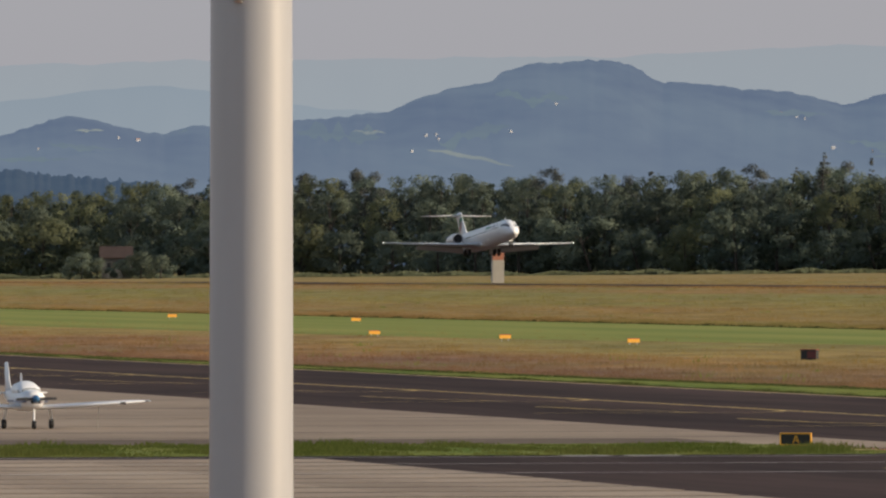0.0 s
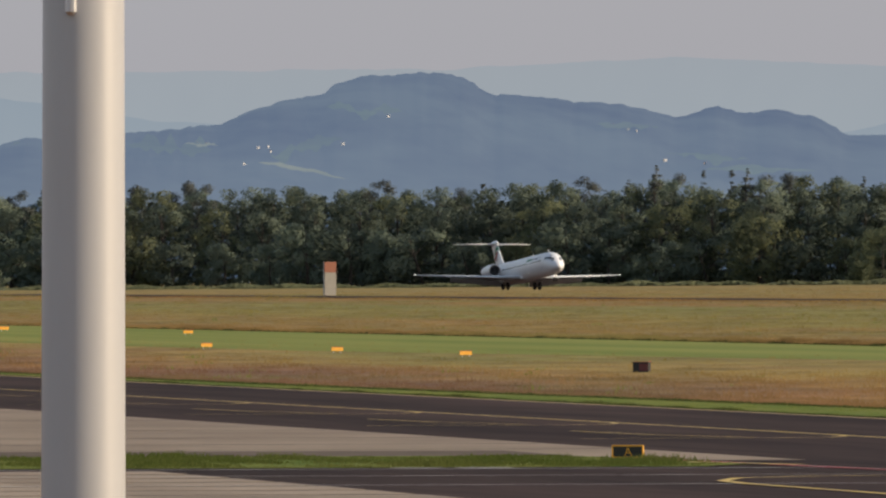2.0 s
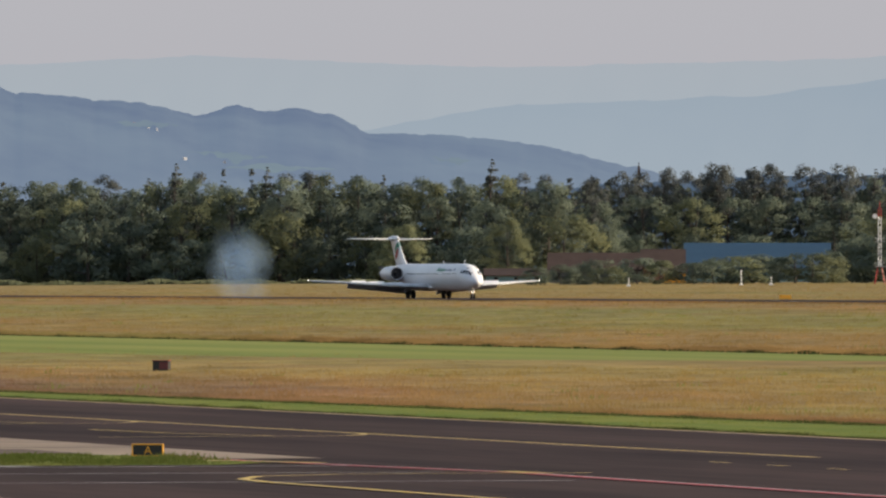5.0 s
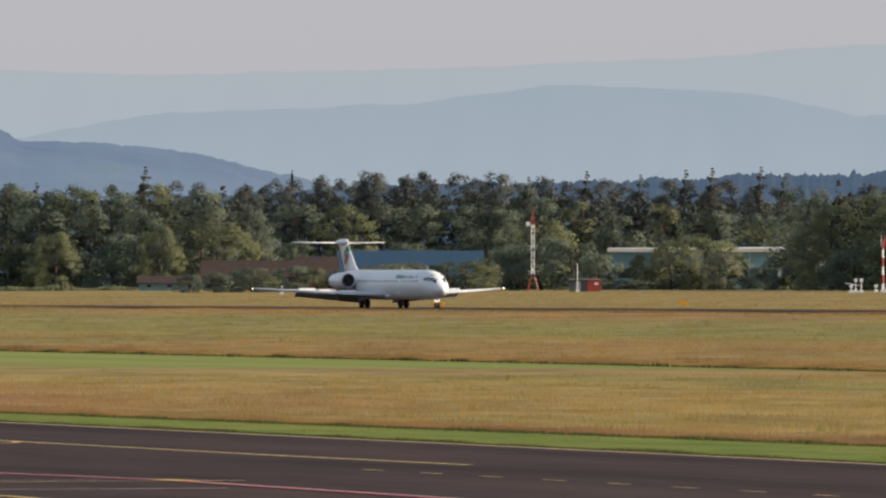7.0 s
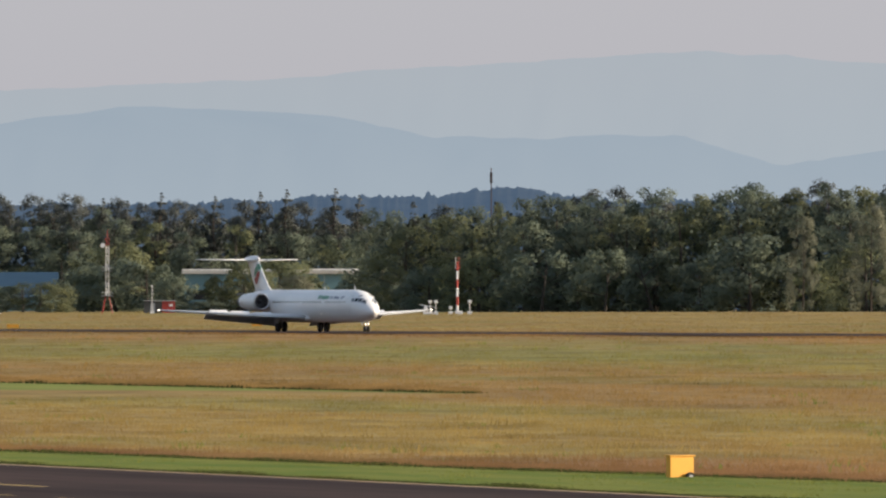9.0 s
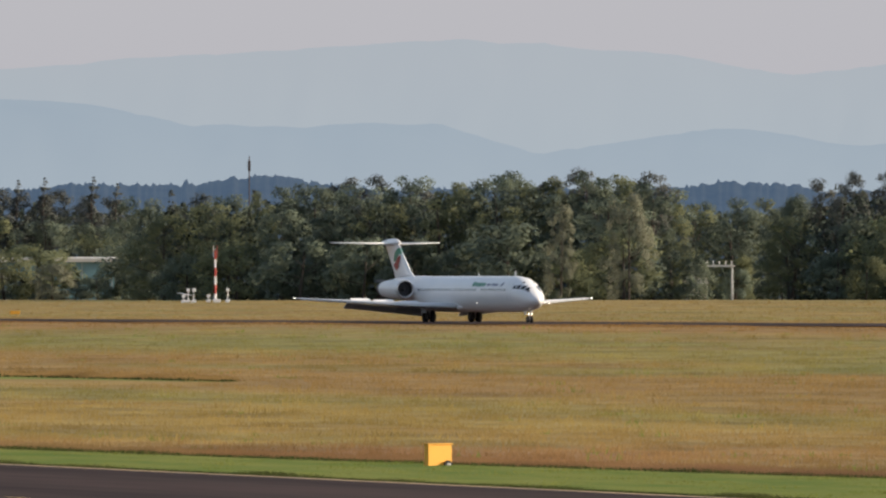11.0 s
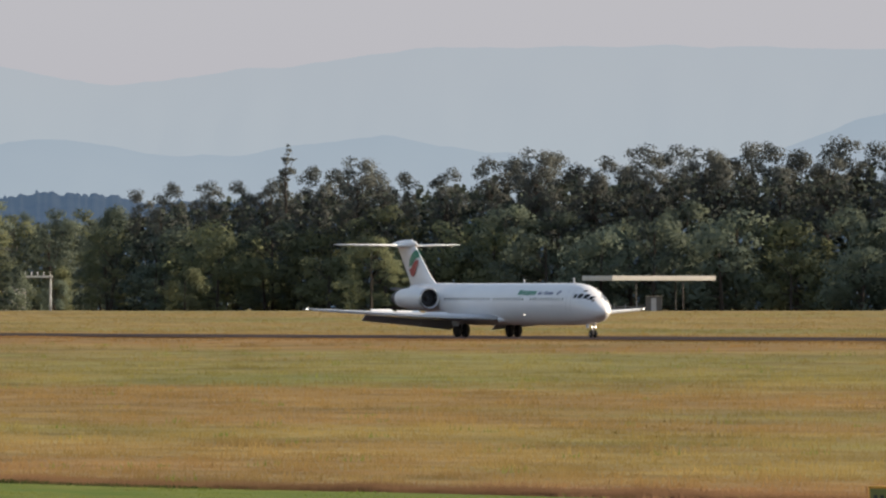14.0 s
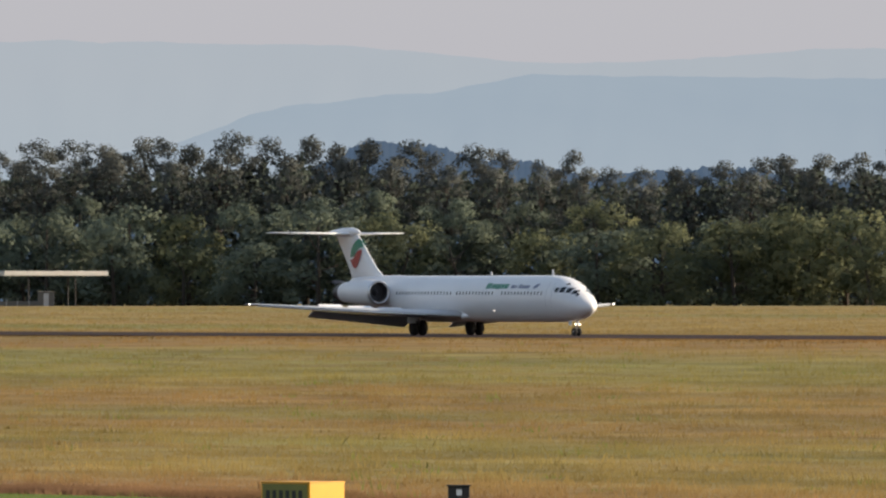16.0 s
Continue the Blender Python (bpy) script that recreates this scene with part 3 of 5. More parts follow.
def plant_wood():
    rng = random.Random(5)
    for row, (back, step) in enumerate(((0, 92), (15, 92), (32, 80), (46, 52))):
        u = -940 + row * 19
        while u < 6120:
            d = wood_depth(u) + back + rng.uniform(-6, 6)
            pines = u > 3650                       # a stand of old pines behind a belt of broadleaf trees
            mixed = 1400 < u < 2400                # a far stand of pines and spruces behind the halls
            if row == 0:
                kind, share = rng.choice((("bush", 0.46), ("bush", 0.32), ("bush", 0.56)))
            elif row == 1:
                kind, share = rng.choice((("bush", 0.60), ("broad", 0.66), ("bush", 0.54)) if pines else (("broad", 0.76), ("poplar", 0.8), ("broad", 0.7)))
            elif row == 2:
                kind, share = ("pine", 0.88) if pines else (rng.choice(("pine", "pine", "broad")), 0.92) if mixed else (rng.choice(("broad", "broad", "poplar")), 0.93)
            else:
                kind, share = ("pine", 1.0) if pines else (rng.choice(("pine", "spruce", "pine")), 1.0) if mixed else (rng.choice(("broad", "pine", "poplar", "spruce")), 0.99)
            up = wood_top(u) * share * rng.uniform(0.93, 1.05)
            leaf = None if kind in ("pine", "spruce") else (LIGHT_LEAF if rng.random() < (0.5 if pines and row < 2 else 0.25) else LEAF)
            wide = rng.uniform(0.95, 1.3) * {"bush": 1.1, "spruce": 0.75, "pine": 0.95}.get(kind, 1.25 if row < 2 else 1.05)
            if row == 3:
                deep_tree(kind, u, d, LEVEL - up, leaf or NEEDLE, rng.randrange(4), wide, rng.uniform(0, 6.28))
            else:
                grow(kind, u, d, LEVEL - up, leaf, rng.randrange(4), wide, rng.uniform(0, 6.28))
            u += step * rng.uniform(0.75, 1.2) * 2300 / d
    # trees that stand out above the rest: bearing, crown level, kind
    for u, level, kind in ((675, 270, "spruce"), (836, 276, "spruce"), (1234, 262, "spruce"), (1635, 270, "pine"), (1857, 272, "pine"), (1912, 280, "spruce"), (1700, 284, "spruce"), (1955, 284, "spruce"), (2015, 270, "spruce"), (2110, 276, "spruce"), (2190, 268, "spruce"), (2237, 264, "spruce"), (2323, 262, "spruce"), (2365, 274, "spruce"),
                           (3873, 186, "spruce"), (4000, 209, "pine"), (4315, 194, "pine"), (4610, 192, "pine"), (2888, 256, "broad"), (3200, 244, "poplar")):
        grow(kind, u, wood_depth(u) + 26, level)
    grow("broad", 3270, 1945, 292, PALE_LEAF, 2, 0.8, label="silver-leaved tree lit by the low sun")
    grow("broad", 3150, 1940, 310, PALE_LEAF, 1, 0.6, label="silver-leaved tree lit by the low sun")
    # bushes and round trees before the halls: bearing, crown level, kind, leaf, width
    for u, level, kind, leaf, wide in ((1310, 452, "bush", LEAF, 1.6), (1355, 450, "bush", LEAF, 1.5), (1395, 452, "bush", LEAF, 1.3), (1440, 452, "bush", LIGHT_LEAF, 1.6), (1490, 436, "bush", LEAF, 1.5), (1590, 444, "bush", LEAF, 1.8),
                                       (1625, 440, "bush", LEAF, 1.8), (1660, 434, "bush", LIGHT_LEAF, 2.0), (1695, 432, "bush", LEAF, 2.0), (1730, 436, "bush", LEAF, 2.0), (1770, 434, "bush", LEAF, 2.0), (1800, 428, "bush", LIGHT_LEAF, 1.8),
                                       (1838, 424, "bush", LEAF, 0.8), (1880, 402, "bush", LEAF, 1.1), (1935, 388, "bush", LEAF, 1.3), (1990, 392, "bush", LEAF, 1.3), (2036, 416, "bush", LEAF, 1.0), (2070, 462, "bush", LEAF, 2.0),
                                       (2122, 416, "bush", LIGHT_LEAF, 0.9), (2165, 396, "bush", LIGHT_LEAF, 1.1), (2215, 384, "bush", LIGHT_LEAF, 1.3), (2250, 414, "bush", PALE_LEAF, 0.9), (2150, 430, "bush", PALE_LEAF, 1.5),
                                       (1420, 440, "bush", LEAF, 1.6), (1465, 450, "bush", LEAF, 1.4), (1530, 440, "bush", LIGHT_LEAF, 1.3), (2100, 470, "bush", LEAF, 2.0), (2180, 468, "bush", LEAF, 2.2), (2230, 466, "bush", LEAF, 2.2), (2290, 460, "bush", LEAF, 2.2), (2330, 440, "bush", LEAF, 1.8), (2365, 412, "bush", LEAF, 1.0), (2405, 380, "bush", LEAF, 1.2), (2450, 350, "bush", LEAF, 1.2)):
        grow(kind, u, 2200 + (u * 7 % 30), level, leaf, u % 4, wide * 1.25, u)
    for u, level in ((-640, 446), (-612, 456), (-566, 458), (-535, 444), (-500, 450)):
        grow("bush", u, 2555, level, LEAF, 1, 1.3)
    for u, level, kind, leaf in ((3460, 424, "bush", LEAF), (3365, 430, "bush", LEAF), (3690, 402, "bush", LIGHT_LEAF), (4020, 350, "broad", LIGHT_LEAF), (1075, 378, "broad", LIGHT_LEAF), (1260, 368, "broad", LIGHT_LEAF)):
        grow(kind, u, wood_depth(u) - 25, level, leaf, 2, 1.0)


plant_wood()
plant_deep_wood()


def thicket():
    """Loose filler sprays of leaves between the stems, coloured dark for the wood's dim inside."""
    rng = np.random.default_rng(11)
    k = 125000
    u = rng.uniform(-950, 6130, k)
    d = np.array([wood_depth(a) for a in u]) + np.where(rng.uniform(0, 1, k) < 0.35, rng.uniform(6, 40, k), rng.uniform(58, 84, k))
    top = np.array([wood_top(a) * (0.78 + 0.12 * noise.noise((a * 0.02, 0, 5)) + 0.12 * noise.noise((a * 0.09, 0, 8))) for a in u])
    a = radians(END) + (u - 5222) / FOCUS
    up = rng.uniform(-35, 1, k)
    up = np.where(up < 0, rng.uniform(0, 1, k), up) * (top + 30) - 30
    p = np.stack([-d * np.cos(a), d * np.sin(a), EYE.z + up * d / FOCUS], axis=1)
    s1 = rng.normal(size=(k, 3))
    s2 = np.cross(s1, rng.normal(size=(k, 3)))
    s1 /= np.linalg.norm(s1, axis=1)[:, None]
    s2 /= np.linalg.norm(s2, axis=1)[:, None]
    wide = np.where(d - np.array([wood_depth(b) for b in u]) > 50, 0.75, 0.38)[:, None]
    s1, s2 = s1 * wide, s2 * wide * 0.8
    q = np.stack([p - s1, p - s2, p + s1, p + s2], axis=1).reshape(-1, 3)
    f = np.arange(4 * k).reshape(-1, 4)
    ob = mesh_part("woodland_thicket", q.tolist(), f.tolist(), SHADE_LEAF, smooth=True)
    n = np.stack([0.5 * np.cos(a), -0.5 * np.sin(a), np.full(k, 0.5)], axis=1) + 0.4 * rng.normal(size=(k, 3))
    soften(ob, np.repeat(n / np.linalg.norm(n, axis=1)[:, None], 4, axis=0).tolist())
    tagged(ob, "filler leaf sprays inside the wood, darkened in colour for its shade", "undergrowth", kind="stuff")


thicket()


def tufts(name, k, reach, tall, wide, material, label, category, seed, spread=(-830, 6080), lean=0.25, edge=False):
    """Upright grass stalks, three to a tuft, evenly spread over the view."""
    rng = np.random.default_rng(seed)
    u = rng.uniform(*spread, k)
    y = reach(rng, k)
    a = radians(END) + (u - 5222) / FOCUS
    x = -y / np.tan(a)
    if edge:
        y = y - 163.2 + verge_edge(x)
        x = -y / np.tan(a)
    keep = (x > -2150) & ((y >= verge_edge(x)) if material is TALL_GRASS else (y <= verge_edge(x) + 0.3) | (y > 230)) & ~((y > 186 + 32 * rng.uniform(0, 1, k) ** 1.6) & (y < 238) & (x < -655 - (238 - y) * 1.6))
    tall = tall * np.where((y > 300) & (y < 438), np.clip((384 - y) / 84, 0.18, 1), 1)[keep]
    x, y, a = x[keep], y[keep], a[keep]
    k = len(x)
    w = np.clip((y - 149) / 241, 0, 1)
    z = w * (3.86 + 0.00117 * (x + 795)) + np.clip((y - 440) * 0.009, 0, 2.1)
    verts = []
    half = (np.arctan2(-np.sin(a), np.cos(a)) + SUN_AZ) / 2          # blades stand broadside between the terrace and the sun
    swell = 0.35 if edge else 1.3
    clump = np.array([0.7 + swell * max(0, noise.noise((p * 0.16, q * 0.34, 3)) + 0.12) for p, q in zip(x, y)])
    for i in range(3):
        h = tall * clump * rng.uniform(0.55, 1.25, k)
        c = np.stack([x + rng.normal(0, 0.25, k), y + rng.normal(0, 0.25, k), z - 0.03], axis=1)
        b = half + rng.normal(0, 0.22, k) + math.pi / 2
        way = np.stack([np.cos(b), np.sin(b), 0 * b], axis=1)
        tip = c + np.stack([rng.normal(0, lean, k) * h, rng.normal(0, lean, k) * h, h], axis=1)
        verts.append(np.stack([c - way * wide / 2, c + way * wide / 2, tip], axis=1))
    v = np.concatenate(verts).reshape(-1, 3)
    f = np.arange(len(v)).reshape(-1, 3)
    ob = mesh_part(name, v.tolist(), f.tolist(), material, smooth=True)
    if material is TALL_GRASS:
        soften(ob, [(0.15, 0.35, 0.92)] * len(v))
    return tagged(ob, label, category, kind="stuff")


def maize():
    """A strip of tall crops between the field and the far wood."""
    rng = np.random.default_rng(31)
    k = 22000
    u = rng.uniform(-950, 1330, k)
    d = np.interp(u, (-1000, 400, 1350), (2690, 2540, 2440)) + rng.uniform(-18, 6, k)
    a = radians(END) + (u - 5222) / FOCUS
    x, y = -d * np.cos(a), d * np.sin(a)
    z = np.array([ground_z(p, q) for p, q in zip(x, y)])
    h = rng.uniform(0.4, 0.85, k) * (1 + 0.35 * np.sin(u * 0.013) * np.sin(u * 0.031) + 0.3 * np.sin(u * 0.071))
    b = rng.uniform(0, math.pi, k)
    way = np.stack([np.cos(b), np.sin(b), 0 * b], axis=1) * 0.28
    c = np.stack([x, y, z], axis=1)
    tip = c + np.stack([rng.normal(0, 0.25, k), rng.normal(0, 0.25, k), h], axis=1)
    v = np.stack([c - way, c + way, tip + way * 0.4, tip - way * 0.4], axis=1).reshape(-1, 3)
    ob = mesh_part("crop_strip", v.tolist(), np.arange(4 * k).reshape(-1, 4).tolist(), LIGHT_LEAF, smooth=True)
    soften(ob, [(0.2, 0.4, 0.89)] * len(v))
    tagged(ob, "low pale green crop strip before the far wood", "crop", kind="stuff")


maize()


def near_reach(rng, k):
    return 152.5 + rng.uniform(0, 1, k) ** 1.5 * 236


tufts("tall_grass", 150000, near_reach, 0.16, 0.08, TALL_GRASS, "tall dry golden-brown meadow grass with seed heads", "grass", 3)
tufts("tall_grass_edge", 26000, lambda r, k: 163.2 + r.exponential(0.8, k), 0.42, 0.06, TALL_GRASS, "ragged edge of uncut grass beside the verge", "grass", 4, edge=True)
tufts("tall_grass_edge", 22000, lambda r, k: 238.3 + r.exponential(1.2, k), 0.34, 0.10, TALL_GRASS, "ragged edge of uncut grass beside the mown strip", "grass", 6, (-830, 2570))
tufts("field_grass", 30000, lambda r, k: 438.5 + 220 * r.uniform(0, 1, k) ** 1.5, 0.22, 0.16, TALL_GRASS, "pale dry grass beyond the runway", "grass", 7)
tufts("verge_grass", 36000, lambda r, k: r.uniform(151.5, 174, k), 0.14, 0.07, BLADE, "short bright green verge grass", "grass", 8)
# three rows of darkened blades stand in for shade along the grass edges
tufts("tall_grass_foot", 16000, lambda r, k: 162.9 + r.exponential(0.25, k), 0.27, 0.07, SHADE_BLADE, "foot of the uncut grass, its shade painted dark green", "grass", 14, edge=True)
tufts("strip_edge_foot", 12000, lambda r, k: 238.1 + r.exponential(0.3, k), 0.19, 0.09, SHADE_BLADE, "foot of the uncut grass beside the mown strip, its shade painted dark green", "grass", 15, (-830, 2570))
tufts("verge_edge_grass", 16000, lambda r, k: 151.2 + r.exponential(0.12, k), 0.15, 0.07, SHADE_BLADE, "ragged verge edge over the taxiway, its shade painted dark green", "grass", 9)


def grass_clumps(name, k, y0, y1, tall, material, label, seed, per=12):
    """Loose single clumps of taller stalks that stand out of the meadow."""
    rng = np.random.default_rng(seed)
    y = y0 + (y1 - y0) * rng.uniform(0, 1, k) ** 1.3
    a = radians(END) + (rng.uniform(-830, 6080, k) - 5222) / FOCUS
    x = -y / np.tan(a)
    keep = (x > -2150) & (y > verge_edge(x) + 0.5) & ~((y > 184) & (y < 239) & (x < -640 - (238 - y) * 1.6))
    x, y, a = x[keep], y[keep], a[keep]
    size = rng.uniform(0.5, 1.3, len(x))
    x, y, a, size = (np.repeat(w, per) for w in (x, y, a, size))
    n = len(x)
    x, y = x + rng.normal(0, 0.45, n) * size, y + rng.normal(0, 0.45, n) * size
    w = np.clip((y - 149) / 241, 0, 1)
    c = np.stack([x, y, w * (3.86 + 0.00117 * (x + 795)) - 0.03], axis=1)
    b = (np.arctan2(-np.sin(a), np.cos(a)) + SUN_AZ) / 2 + math.pi / 2 + rng.normal(0, 0.3, n)
    way = np.stack([np.cos(b), np.sin(b), 0 * b], axis=1) * 0.045
    h = tall * size * rng.uniform(0.5, 1.2, n)
    tip = c + np.stack([rng.normal(0, 0.3, n) * h, rng.normal(0, 0.3, n) * h, h], axis=1)
    v = np.stack([c - way, c + way, tip], axis=1).reshape(-1, 3)
    ob = mesh_part(name, v.tolist(), np.arange(len(v)).reshape(-1, 3).tolist(), material, smooth=True)
    soften(ob, [(0.2, 0.5, 0.84)] * len(v))
    tagged(ob, label, "grass", kind="stuff")


grass_clumps("tall_grass_clumps", 9000, 156, 380, 0.36, TALL_GRASS, "taller tufts of dry grass across the meadow", 41)
grass_clumps("green_grass_clumps", 450, 156, 380, 0.34, BLADE, "scattered green tufts in the dry meadow", 42)


def runway_edge_grass():
    """Rough grass along the near side of the runway, higher towards its far end."""
    rng = np.random.default_rng(43)
    k = 24000
    u = rng.uniform(-830, 6080, k)
    a = radians(END) + (u - 5222) / FOCUS
    y = 391.8 - rng.exponential(2.5, k)
    x = -y / np.tan(a)
    z = np.clip((y - 149) / 241, 0, 1) * (3.86 + 0.00117 * (x + 795))
    h = np.interp(x, (-2100, -1500, -1250, -800), (0.40, 0.32, 0.24, 0.17)) * rng.uniform(0.5, 1.2, k)
    h = h * np.array([0.75 + 0.9 * noise.noise((p * 0.02, 5, 0)) for p in x])
    b = (np.arctan2(-np.sin(a), np.cos(a)) + SUN_AZ) / 2 + math.pi / 2 + rng.normal(0, 0.3, k)
    way = np.stack([np.cos(b), np.sin(b), 0 * b], axis=1) * 0.11
    c = np.stack([x, y, z - 0.02], axis=1)
    tip = c + np.stack([rng.normal(0, 0.2, k) * h, rng.normal(0, 0.2, k) * h, h], axis=1)
    v = np.stack([c - way, c + way, tip], axis=1).reshape(-1, 3)
    tagged(mesh_part("runway_edge_grass", v.tolist(), np.arange(3 * k).reshape(-1, 3).tolist(), TALL_GRASS), "rough dry grass along the runway edge", "grass", kind="stuff")


runway_edge_grass()


def island_grass():
    """A rough green strip of grass between the apron and the side taxiway."""
    rng = np.random.default_rng(21)
    k = 22000
    y = rng.uniform(20, 110.5, k)
    x = rng.uniform(-439, -415.5, k)
    keep = (y < 108) | (np.abs(x + 427) < 9)
    x, y = x[keep], y[keep]
    k = len(x)
    clump = np.array([0.25 + 1.5 * max(0, noise.noise((a * 0.12, b * 0.30, 2)) + 0.25) + 0.7 * max(0, noise.noise((a * 0.3, b * 1.1, 6))) for a, b in zip(x, y)])
    verts = []
    for i in range(2):
        h = 0.21 * clump * rng.uniform(0.4, 1.25, k)
        c = np.stack([x + rng.normal(0, 0.2, k), y + rng.normal(0, 0.2, k), np.full(k, 0.02)], axis=1)
        way = np.stack([0.2 * rng.normal(size=k), rng.choice((-1, 1), k), 0 * x], axis=1)
        tip = c + np.stack([rng.normal(0, 0.2, k) * h, rng.normal(0, 0.35, k) * h, h], axis=1)
        verts.append(np.stack([c - way * 0.045, c + way * 0.045, tip], axis=1))
    v = np.concatenate(verts).reshape(-1, 3)
    tri = v.reshape(-1, 3, 3)
    away = (np.cross(tri[:, 1] - tri[:, 0], tri[:, 2] - tri[:, 0])[:, :2] * tri[:, 0, :2]).sum(axis=1) > 0
    tri[away] = tri[away][:, ::-1]
    v = tri.reshape(-1, 3)
    ob = mesh_part("island_grass", v.tolist(), np.arange(len(v)).reshape(-1, 3).tolist(), BLADE, smooth=True)
    soften(ob, [(0.1, -0.15, 0.98)] * len(v))
    tagged(ob, "rough green grass strip between apron and taxiway", "grass", kind="stuff")


tagged(mesh_part("grass_island", [(-440, 18, 0.058), (-415, 18, 0.058), (-415, 108, 0.058), (-419, 110.6, 0.058), (-433, 110.6, 0.058), (-440, 108, 0.058)], [(0, 1, 2, 3, 4, 5)], LAWN),
       "low green grass island beside the taxiway", "grass island", kind="structure")
island_grass()

# ---- lamp post beside the terrace ----
def lamp_post():
    base = spot(-339, 25, z=0)
    post = empty("lamp_post", base, facing(-339), "smooth grey metal lamp post close to the terrace", "lamp post")
    ring = lambda r, z: [(r * math.cos(k * math.pi / 32), r * math.sin(k * math.pi / 32), z) for k in range(64)]
    part("shaft", loft([ring(0.112, 0), (ring(0.110, 2)), ring(0.0935, 7.0), ring(0.0905, 8.3), ring(0.082, 10.5)]), GALVANISED, post, smooth=True)
    part("base_plate", boxed(-0.2, 0.2, -0.2, 0.2, 0.0, 0.03, 0.005), STEEL, post)
    hook = bmesh.new()
    tube(hook, (-0.028, -0.092, 8.165), (-0.028, -0.092, 8.30), 0.014, 0.014, 12)
    tube(hook, (-0.028, -0.092, 8.158), (-0.028, -0.092, 8.168), 0.008, 0.014, 12)
    part("cable_clip", hook, STEEL, post, "small bright steel clip")


lamp_post()

# ---- airliner ----
def foil(chord, thick, n=12):
    """A wing section from its nose at x = 0 back to -chord, as (x, z)."""
    up, low = [], []
    for i in range(n + 1):
        c = 0.5 * (1 - math.cos(math.pi * i / n))
        y = 5 * thick * (0.2969 * math.sqrt(c) - 0.126 * c - 0.3516 * c ** 2 + 0.2843 * c ** 3 - 0.1015 * c ** 4)
        up.append((-c * chord, y * chord))
        low.append((-c * chord, -y * chord * 0.8))
    return up + low[-2:0:-1]


def wing_skin(stations):
    """A wing over stations (nose x, y, z, chord, thickness)."""
    return loft([[(x0 + px, y, z + pz) for px, pz in foil(c, t)] for x0, y, z, c, t in stations])


def hoop(x, w, h, z, n=40):
    return [(x, w * math.cos(2 * math.pi * k / n), z + h * math.sin(2 * math.pi * k / n)) for k in range(n)]


def wheel(parent, name, place, r, wide):
    prof = [(r * 0.55, -wide / 2), (r * 0.9, -wide / 2), (r, -wide * 0.3), (r, wide * 0.3), (r * 0.9, wide / 2), (r * 0.55, wide / 2)]
    rings = [[(q * math.cos(k * math.pi / 12), y, q * math.sin(k * math.pi / 12)) for k in range(24)] for q, y in prof]
    w = part(name, loft(rings), RUBBER, parent, "worn black tyre", True, Matrix.Translation(place))
    part("rim", tubed((0, -wide * 0.45, 0), (0, wide * 0.45, 0), r * 0.5, sides=16), GREY, w, "grey metal rim")
    return w


LAMP = mat("landing_lamp", (1.0, 0.86, 0.70), 0.3, glow=3.0)
TIP_LAMP = mat("tip_lamp", (1.0, 0.92, 0.80), 0.3, glow=3.0)
WING_GREY = mat("wing_grey_paint", (0.60, 0.62, 0.65), 0.35, tint=(0.5, 0.52, 0.55), scale=0.5, fine=4)

jet = empty("airliner", (0, 415, 4), 0, "white twin-engine T-tail airliner with green and red leaf on its fin", "airliner")
FUS = ((24.75, 0.05, 0.05, 2.28), (24.62, 0.33, 0.30, 2.28), (24.2, 0.68, 0.56, 2.31), (23.6, 1.00, 0.87, 2.42), (22.9, 1.25, 1.18, 2.50), (22.2, 1.41, 1.42, 2.64), (21.4, 1.54, 1.62, 2.77), (20.4, 1.62, 1.76, 2.87),
       (19.0, 1.66, 1.82, 2.93), (17.5, 1.67, 1.84, 2.92), (5, 1.67, 1.84, 2.92), (-6, 1.67, 1.84, 2.92), (-8.5, 1.60, 1.72, 3.08), (-11, 1.38, 1.50, 3.28), (-13.5, 1.02, 1.15, 3.55), (-15.5, 0.62, 0.8, 3.85), (-16.6, 0.25, 0.45, 4.1), (-16.9, 0.05, 0.2, 4.2))
fuselage = part("fuselage", loft([hoop(*s) for s in FUS]), WHITE, jet, "glossy white fuselage", True)


def skin(x, z, out=0.012):
    """A point on the starboard skin at x and height z, and the slope of the skin there."""
    xs = [s[0] for s in FUS][::-1]
    w, h, c = (float(np.interp(x, xs, [s[i] for s in FUS][::-1])) for i in (1, 2, 3))
    k = max(-0.98, min(0.98, (z - c) / h))
    return Vector((x, -w * math.sqrt(1 - k * k) - out, z))


def decal(name, outline, material, parent, label="", n=8):
    """A flat painted shape laid on the starboard flank, from rows of (x0, x1, z), and the same on the port flank."""
    rows = list(outline[:1])
    for a, b in zip(outline, outline[1:]):          # more rows, so that the shape follows the round skin
        rows += [tuple(p + (q - p) * k / 3 for p, q in zip(a, b)) for k in (1, 2, 3)]
    outline = rows
    for side in (1, -1):
        verts, faces = [], []
        for x0, x1, z in outline:
            for i in range(n + 1):
                p = skin(x0 + (x1 - x0) * i / n, z)
                verts.append((p.x, p.y * side, p.z))
        for j in range(len(outline) - 1):
            for i in range(n):
                a = j * (n + 1) + i
                faces.append((a, a + 1, a + n + 2, a + n + 1))
        mesh_part(name, verts, faces, material, parent, label)


# cabin windows, one by one
pane = bmesh.new()
box(pane, -0.09, 0.09, -0.012, 0.012, -0.13, 0.13, 0.01)
pane_mesh = bpy.data.meshes.new("cabin_window")
pane.to_mesh(pane_mesh)
pane.free()
pane_mesh.materials.append(GLASS)
